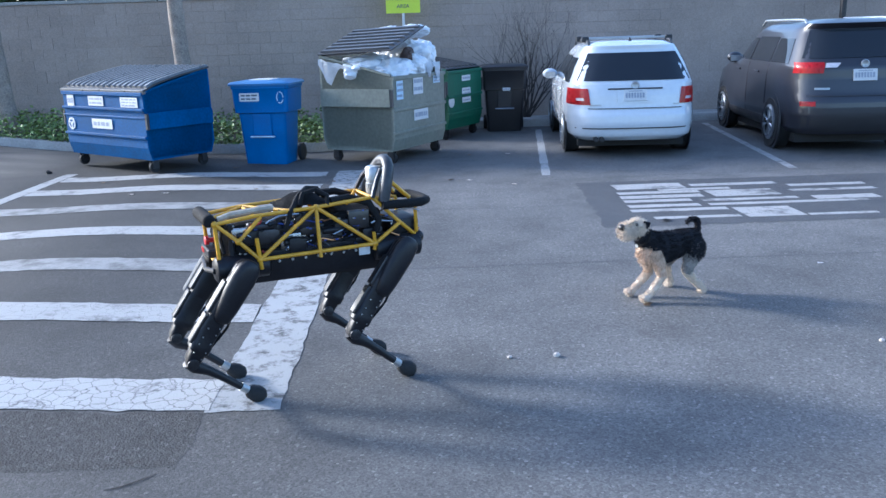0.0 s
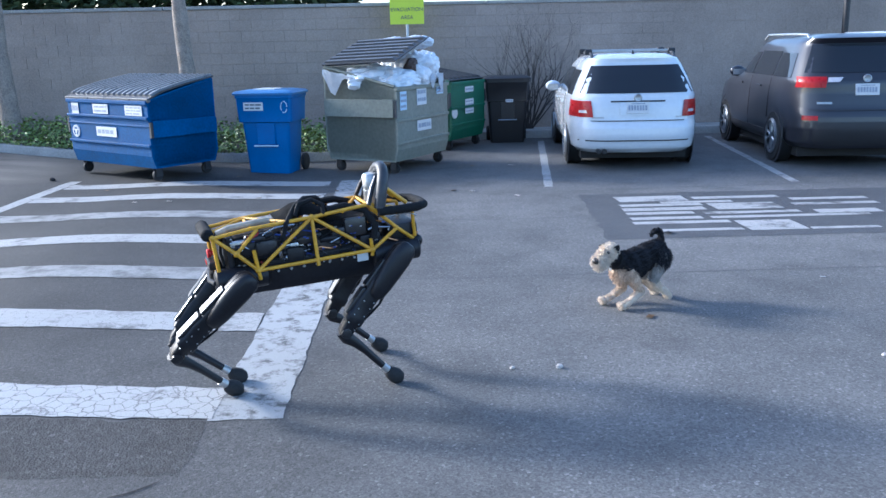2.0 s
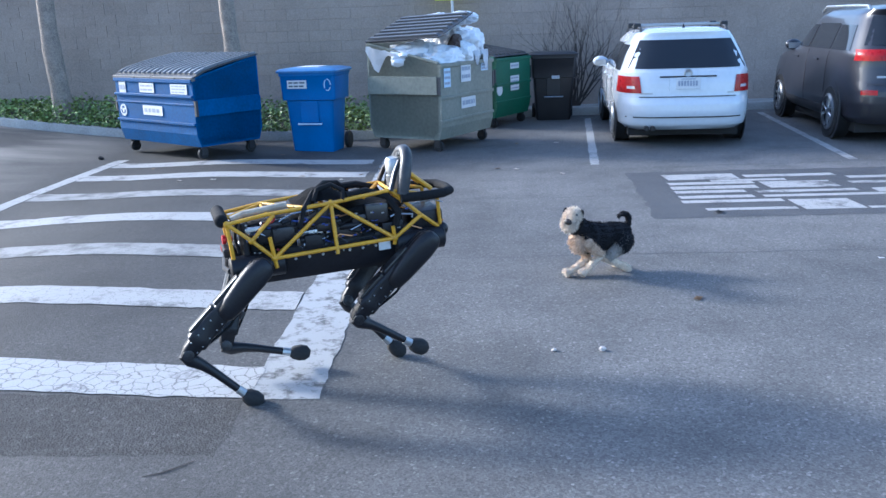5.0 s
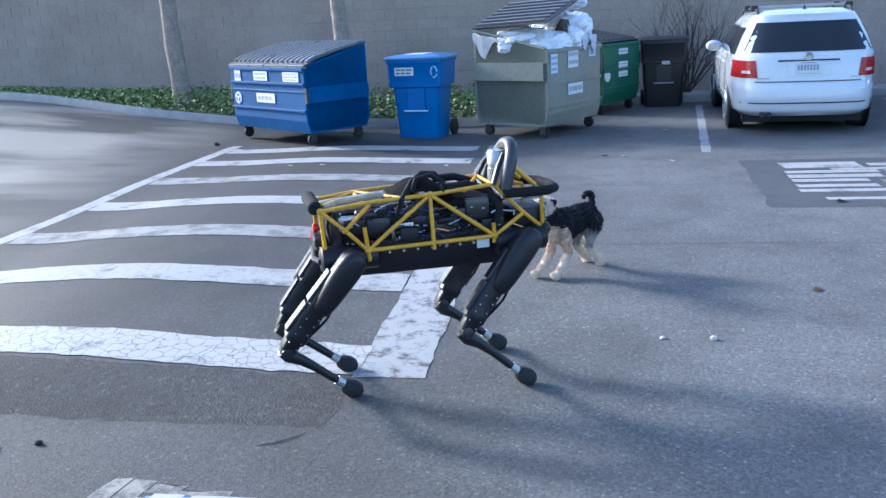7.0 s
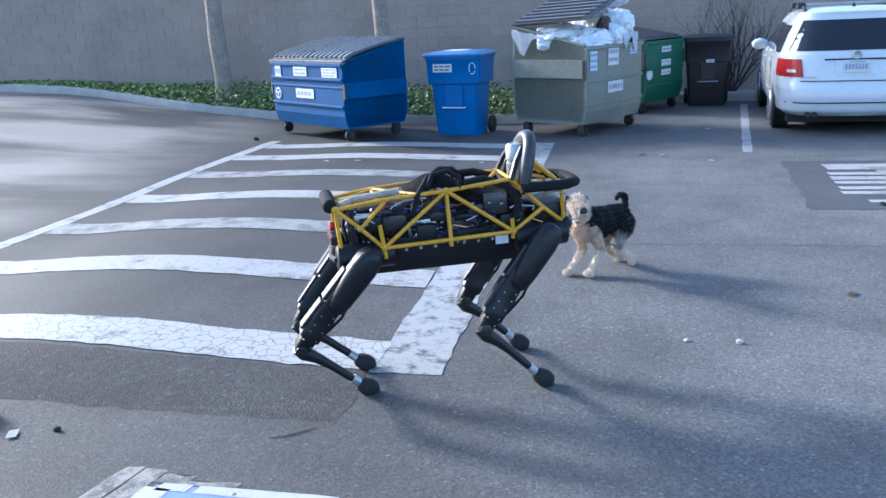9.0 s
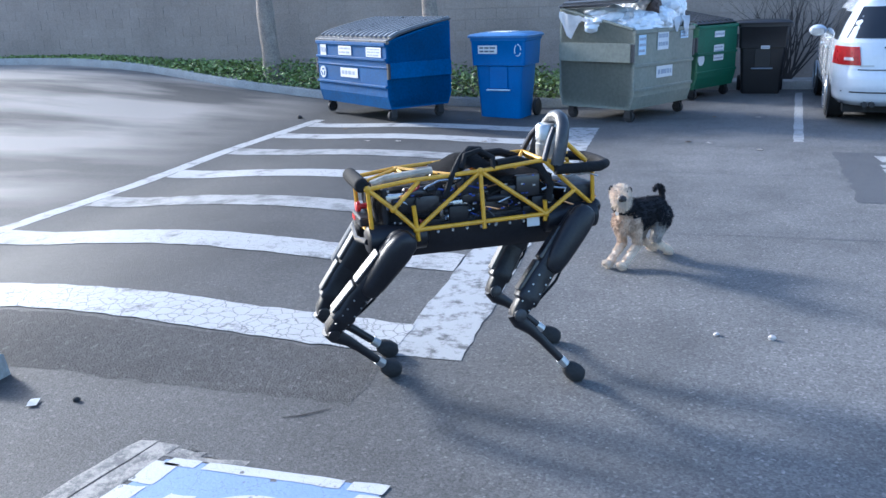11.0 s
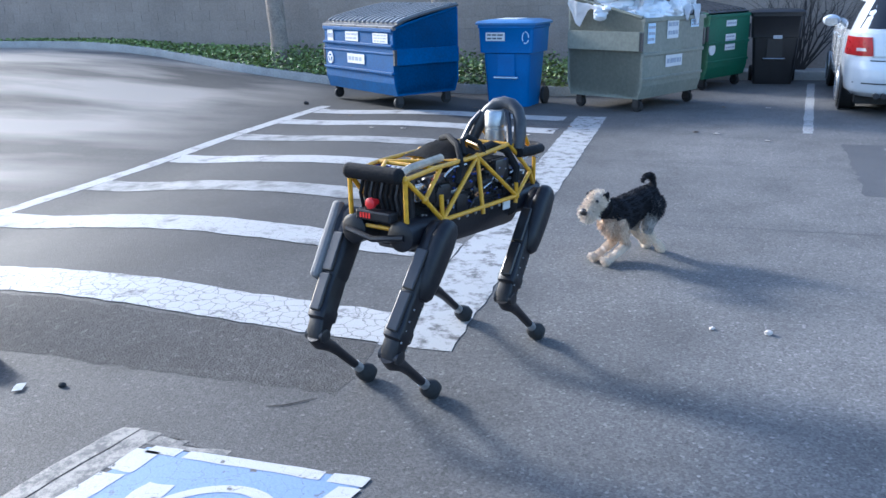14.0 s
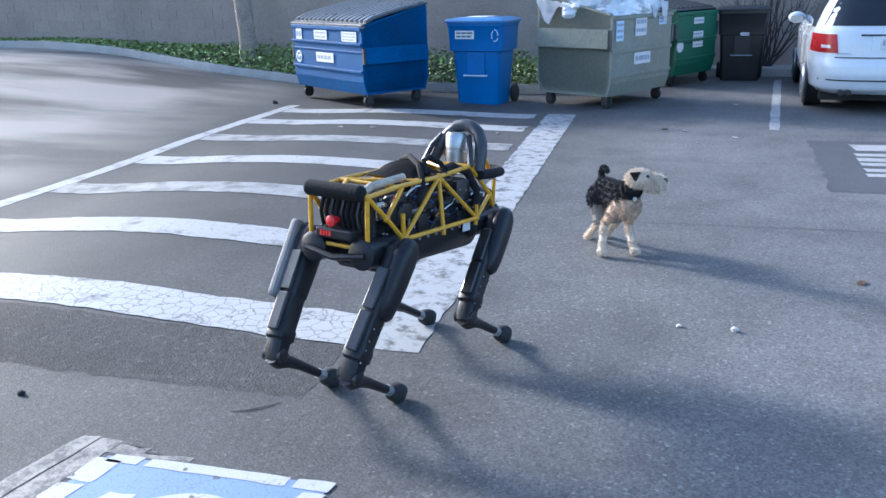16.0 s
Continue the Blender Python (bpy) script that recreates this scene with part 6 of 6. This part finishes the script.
# seconds; body x, y, z; yaw, pitch, roll; the feet: rear right, front right, rear left, front left
ROBOT = [
    (0, -0.109, 3.364, 0.720, 23.4, -0.5, 0.1, -0.38, 3.10, 0.03, 0.36, 3.33, 0.03, -0.53, 3.40, 0.03, 0.20, 3.66, 0.03),
    (0.5, -0.113, 3.366, 0.719, 23.7, -0.5, 0.3, -0.38, 3.11, 0.03, 0.35, 3.33, 0.03, -0.53, 3.40, 0.03, 0.20, 3.66, 0.03),
    (1, -0.110, 3.416, 0.715, 20.2, 0.2, 0.2, -0.44, 3.18, 0.03, 0.33, 3.44, 0.03, -0.57, 3.50, 0.03, 0.25, 3.58, 0.03),
    (1.5, -0.125, 3.506, 0.750, 16.1, 4.5, 0.5, -0.50, 3.34, 0.03, 0.28, 3.56, 0.03, -0.59, 3.52, 0.03, 0.23, 3.77, 0.03),
    (2, -0.140, 3.462, 0.703, 18.9, 3.6, 0.3, -0.54, 3.29, 0.03, 0.28, 3.38, 0.03, -0.55, 3.46, 0.03, 0.19, 3.86, 0.03),
    (2.5, -0.151, 3.447, 0.702, 20.6, 4.2, 0.3, -0.55, 3.27, 0.03, 0.26, 3.37, 0.03, -0.56, 3.44, 0.03, 0.18, 3.85, 0.03),
    (3, -0.149, 3.449, 0.747, 18.8, 4.4, 0.4, -0.55, 3.35, 0.03, 0.21, 3.47, 0.03, -0.61, 3.37, 0.03, 0.17, 3.76, 0.03),
    (5.5, -0.219, 3.209, 0.686, 19.6, 1.5, -0.2, -0.57, 2.80, 0.03, 0.21, 3.16, 0.12, -0.40, 3.29, 0.09, 0.07, 3.38, 0.03),
    (6, -0.218, 3.030, 0.708, 23.6, -0.3, -0.1, -0.56, 2.79, 0.03, 0.23, 2.96, 0.03, -0.65, 3.06, 0.03, 0.07, 3.37, 0.03),
    (6.5, -0.230, 3.028, 0.705, 23.0, -0.5, -0.2, -0.56, 2.78, 0.03, 0.23, 2.94, 0.03, -0.65, 3.06, 0.03, 0.07, 3.36, 0.03),
    (7, -0.235, 3.029, 0.706, 22.4, -0.2, -0.1, -0.56, 2.78, 0.03, 0.23, 2.93, 0.03, -0.65, 3.06, 0.03, 0.07, 3.36, 0.03),
    (7.5, -0.234, 3.030, 0.704, 22.4, -0.3, -0.2, -0.56, 2.78, 0.03, 0.23, 2.94, 0.03, -0.65, 3.06, 0.03, 0.07, 3.36, 0.03),
    (8, -0.239, 3.033, 0.704, 21.8, -0.1, -0.4, -0.56, 2.77, 0.03, 0.22, 2.94, 0.03, -0.65, 3.05, 0.03, 0.07, 3.36, 0.03),
    (10.5, -0.206, 2.978, 0.719, 24.8, 4.1, 0.4, -0.54, 2.78, 0.03, 0.28, 2.87, 0.03, -0.61, 2.98, 0.03, 0.14, 3.29, 0.03),
    (11, -0.201, 2.981, 0.723, 31.4, 0.6, 0.3, -0.53, 2.77, 0.03, 0.28, 2.87, 0.03, -0.61, 2.98, 0.03, 0.13, 3.28, 0.03),
    (11.5, -0.192, 2.999, 0.711, 7.8, 2.0, -0.2, -0.55, 2.79, 0.03, 0.27, 2.86, 0.03, -0.61, 2.98, 0.03, 0.14, 3.28, 0.03),
    (12, -0.248, 3.045, 0.705, 31.4, 1.0, 0.5, -0.53, 2.79, 0.03, 0.22, 3.20, 0.03, -0.62, 2.98, 0.03, -0.00, 3.23, 0.03),
    (12.5, -0.245, 3.007, 0.703, 53.5, 1.2, 0.4, -0.45, 2.59, 0.03, 0.16, 3.21, 0.03, -0.53, 2.74, 0.03, -0.25, 3.43, 0.12),
    (13, -0.250, 2.957, 0.708, 69.5, 0.3, 0.5, -0.19, 2.51, 0.03, 0.05, 3.27, 0.12, -0.50, 2.69, 0.03, -0.18, 3.23, 0.03),
    (13.5, -0.207, 2.973, 0.704, 69.7, 0.7, 0.0, -0.19, 2.53, 0.03, 0.10, 3.22, 0.03, -0.53, 2.60, 0.03, -0.26, 3.42, 0.10),
    (14, -0.248, 2.928, 0.731, 70.3, -2.7, 0.1, -0.23, 2.53, 0.03, 0.10, 3.22, 0.03, -0.54, 2.62, 0.03, -0.29, 3.37, 0.03),
    (14.5, -0.263, 2.911, 0.713, 70.5, -4.0, 0.1, -0.23, 2.52, 0.03, 0.10, 3.21, 0.03, -0.54, 2.61, 0.03, -0.30, 3.35, 0.03),
    (15, -0.256, 2.903, 0.678, 71.1, -8.5, 0.1, -0.23, 2.52, 0.03, 0.10, 3.20, 0.03, -0.53, 2.61, 0.03, -0.30, 3.34, 0.03),
    (15.5, -0.264, 2.897, 0.664, 71.4, -7.4, 0.4, -0.23, 2.52, 0.03, 0.10, 3.20, 0.03, -0.53, 2.60, 0.03, -0.30, 3.33, 0.03),
    (16, -0.266, 2.902, 0.649, 71.6, -5.7, 0.5, -0.23, 2.52, 0.03, 0.10, 3.19, 0.03, -0.54, 2.60, 0.03, -0.30, 3.33, 0.03),
]
CROUCH = {1: 0.02, 1.5: 0.055, 2: 0.05, 2.5: 0.03, 3: 0.03, 5.5: 0.085, 6: 0.02, 10.5: 0.03, 11: 0.03, 11.5: 0.03, 12: 0.035, 12.5: 0.035, 13: 0.035, 13.5: 0.05, 14: 0.035, 14.5: 0.03, 15: 0.03}  # how far the dog ducks
DOG = [
    (0, 2.088, 4.480, -161.1, 0, 15, 15, 1.888, 4.324, 1.826, 4.478, 2.338, 4.502, 2.165, 4.670),
    (0.5, 2.127, 4.518, -158.4, 0, 60, 12, 2.039, 4.403, 1.818, 4.476, 2.348, 4.541, 2.304, 4.653),
    (1, 2.189, 4.560, -155.9, -4, 30, 0, 2.056, 4.421, 1.918, 4.518, 2.415, 4.595, 2.366, 4.705),
    (1.5, 2.215, 4.586, -149.5, -12, 20, 2, 2.062, 4.411, 1.927, 4.503, 2.465, 4.664, 2.404, 4.767),
    (2, 1.910, 4.625, -150.9, -10, 15, -5, 1.753, 4.442, 1.654, 4.578, 2.146, 4.688, 2.088, 4.793),
    (2.5, 1.865, 4.611, -154.3, 6, 15, 6, 1.650, 4.434, 1.566, 4.541, 2.148, 4.681, 2.096, 4.789),
    (3, 1.859, 4.617, -151.4, 8, 10, 12, 1.644, 4.443, 1.564, 4.513, 2.143, 4.704, 2.085, 4.809),
    (5.5, 0.961, 4.943, -155.5, 6, 50, 5, 0.833, 4.857, 0.730, 4.864, 1.166, 4.970, 1.116, 5.079),
    (6, 0.490, 4.782, -130.4, 0, 20, 5, 0.413, 4.571, 0.259, 4.633, 0.689, 4.924, 0.598, 5.002),
    (6.5, 0.472, 4.726, -132.7, 0, 10, 10, 0.386, 4.549, 0.234, 4.551, 0.679, 4.861, 0.591, 4.942),
    (7, 0.463, 4.717, -131.3, 0, 10, 15, 0.363, 4.506, 0.236, 4.557, 0.671, 4.863, 0.581, 4.942),
    (7.5, 0.465, 4.740, -133.3, 0, 20, 10, 0.372, 4.544, 0.212, 4.569, 0.682, 4.883, 0.595, 4.965),
    (8, 0.466, 4.749, -138.9, 0, 65, 5, 0.376, 4.567, 0.211, 4.631, 0.677, 4.854, 0.598, 4.944),
    (10.5, 0.508, 4.684, -121.4, 11, 45, 8, 0.432, 4.488, 0.337, 4.475, 0.683, 4.856, 0.581, 4.918),
    (11, 0.509, 4.696, -123.1, 5, 40, 10, 0.412, 4.464, 0.325, 4.496, 0.700, 4.879, 0.599, 4.944),
    (11.5, 0.509, 4.707, -123.3, 9, 25, 8, 0.411, 4.480, 0.312, 4.484, 0.707, 4.899, 0.607, 4.965),
    (12, 0.506, 4.706, -125.4, 9, 30, 5, 0.399, 4.493, 0.313, 4.498, 0.704, 4.881, 0.606, 4.951),
    (12.5, 0.506, 4.714, -125.5, 11, 35, 8, 0.406, 4.502, 0.316, 4.519, 0.700, 4.882, 0.602, 4.952),
    (13, 0.484, 4.698, -127.1, 11, 30, 8, 0.392, 4.476, 0.234, 4.469, 0.702, 4.888, 0.606, 4.960),
    (13.5, 0.488, 4.716, -133.7, -4, 25, -2, 0.337, 4.529, 0.229, 4.475, 0.736, 4.889, 0.649, 4.972),
    (14, 0.449, 4.595, -130.3, -10, 15, -8, 0.330, 4.372, 0.250, 4.444, 0.654, 4.744, 0.563, 4.822),
    (14.5, 0.458, 4.611, -126.6, 9, 30, 5, 0.340, 4.381, 0.263, 4.421, 0.662, 4.786, 0.566, 4.858),
    (15, 0.457, 4.589, -128.5, 9, 25, 8, 0.340, 4.383, 0.260, 4.402, 0.660, 4.749, 0.566, 4.824),
    (15.5, 0.548, 4.725, -108.9, 13, 20, 4, 0.523, 4.453, 0.411, 4.523, 0.686, 4.943, 0.572, 4.982),
    (16, 0.560, 4.730, -63.0, 4, 62, 6, 0.685, 4.604, 0.483, 4.550, 0.491, 4.979, 0.379, 4.935),
]


def motions():
    body, limbs = [], {k: ([], []) for k in HIPS}
    for t, x, y, z, yaw, pitch, roll, *feet in ROBOT:
        m = pose(x, y, z, roll, -pitch, yaw)
        body.append((t, m))
        for i, k in enumerate(("RR", "FR", "RL", "FL")):
            u, lo = leg_pose(HIPS[k], m.inverted() @ Vector(feet[3 * i : 3 * i + 3]), L1, L2, -1)
            limbs[k][0].append((t, u))
            limbs[k][1].append((t, lo))
    walk(robot, body)
    for k, (thigh, lowers) in legs.items():
        walk(thigh, limbs[k][0])
        for ob in lowers:
            walk(ob, limbs[k][1])
    body, heads, limbs = [], [], {k: ([], []) for k in DOG_HIPS}
    for t, x, y, yaw, pitch, hy, hp, *feet in DOG:
        paws = {k: Vector((feet[2 * i], feet[2 * i + 1], 0.018)) for i, k in enumerate(("FL", "FR", "RL", "RR"))}
        z = 0.328 - CROUCH.get(t, 0.0)
        while z > 0.22:
            m = pose(x, y, z, 0, -pitch, yaw)
            if all((m.inverted() @ p - Vector(DOG_HIPS[k])).length < (0.316 if k[0] == "F" else 0.34) * DOG_SIZE for k, p in paws.items()):
                break
            z -= 0.005
        body.append((t, m))
        heads.append((t, pose(0.212 * DOG_SIZE, 0, 0.108 * DOG_SIZE, 0, -hp + pitch, hy)))
        for k, p in paws.items():
            a, b = DF if k[0] == "F" else DR
            u, lo = leg_pose(DOG_HIPS[k], m.inverted() @ p, a, b, -1 if k[0] == "F" else 1)
            limbs[k][0].append((t, u))
            limbs[k][1].append((t, lo))
    walk(dog, body)
    walk(head, heads)
    for k, (upper, low) in dog_legs.items():
        walk(upper, limbs[k][0])
        walk(low, limbs[k][1])


# ---- wall blocks ----
def block_mesh(w):
    bm = bmesh.new()
    box(bm, 0, w, 0, 0.05, 0, 0.195, 0.005)
    me = bpy.data.meshes.new("block")
    bm.to_mesh(me)
    bm.free()
    me.materials.append(M["block"])
    return me


full = block_mesh(0.395)
rb = random.Random(2)
vs, fs = [], []
count = 0
for row in range(12):
    for col in range(-52, 45):
        x, z = col * 0.4 + (0.2 if row % 2 else 0.0), 0.04 + row * 0.2
        dy = rb.uniform(-0.003, 0.003)
        if -4.6 <= x <= 5.3 and count < 300:
            ob = new("block", full)
            ob.parent = wall
            ob.location = (x, WALL_Y + 0.018 + dy, z)
            count += 1
        else:
            k = len(vs)
            vs += [(x + a, WALL_Y + 0.018 + dy + b, z + c) for c in (0, 0.195) for b in (0, 0.05) for a in (0, 0.395)]
            fs += [(k, k + 1, k + 5, k + 4), (k + 4, k + 5, k + 7, k + 6), (k, k + 4, k + 6, k + 2), (k + 1, k + 3, k + 7, k + 5), (k, k + 2, k + 3, k + 1)]
me = bpy.data.meshes.new("far_blocks")
me.from_pydata(vs, [], fs)
me.materials.append(M["block_far"])
ob = tagged(new("far_blocks", me), kind="stuff")
ob.parent = wall

motions()
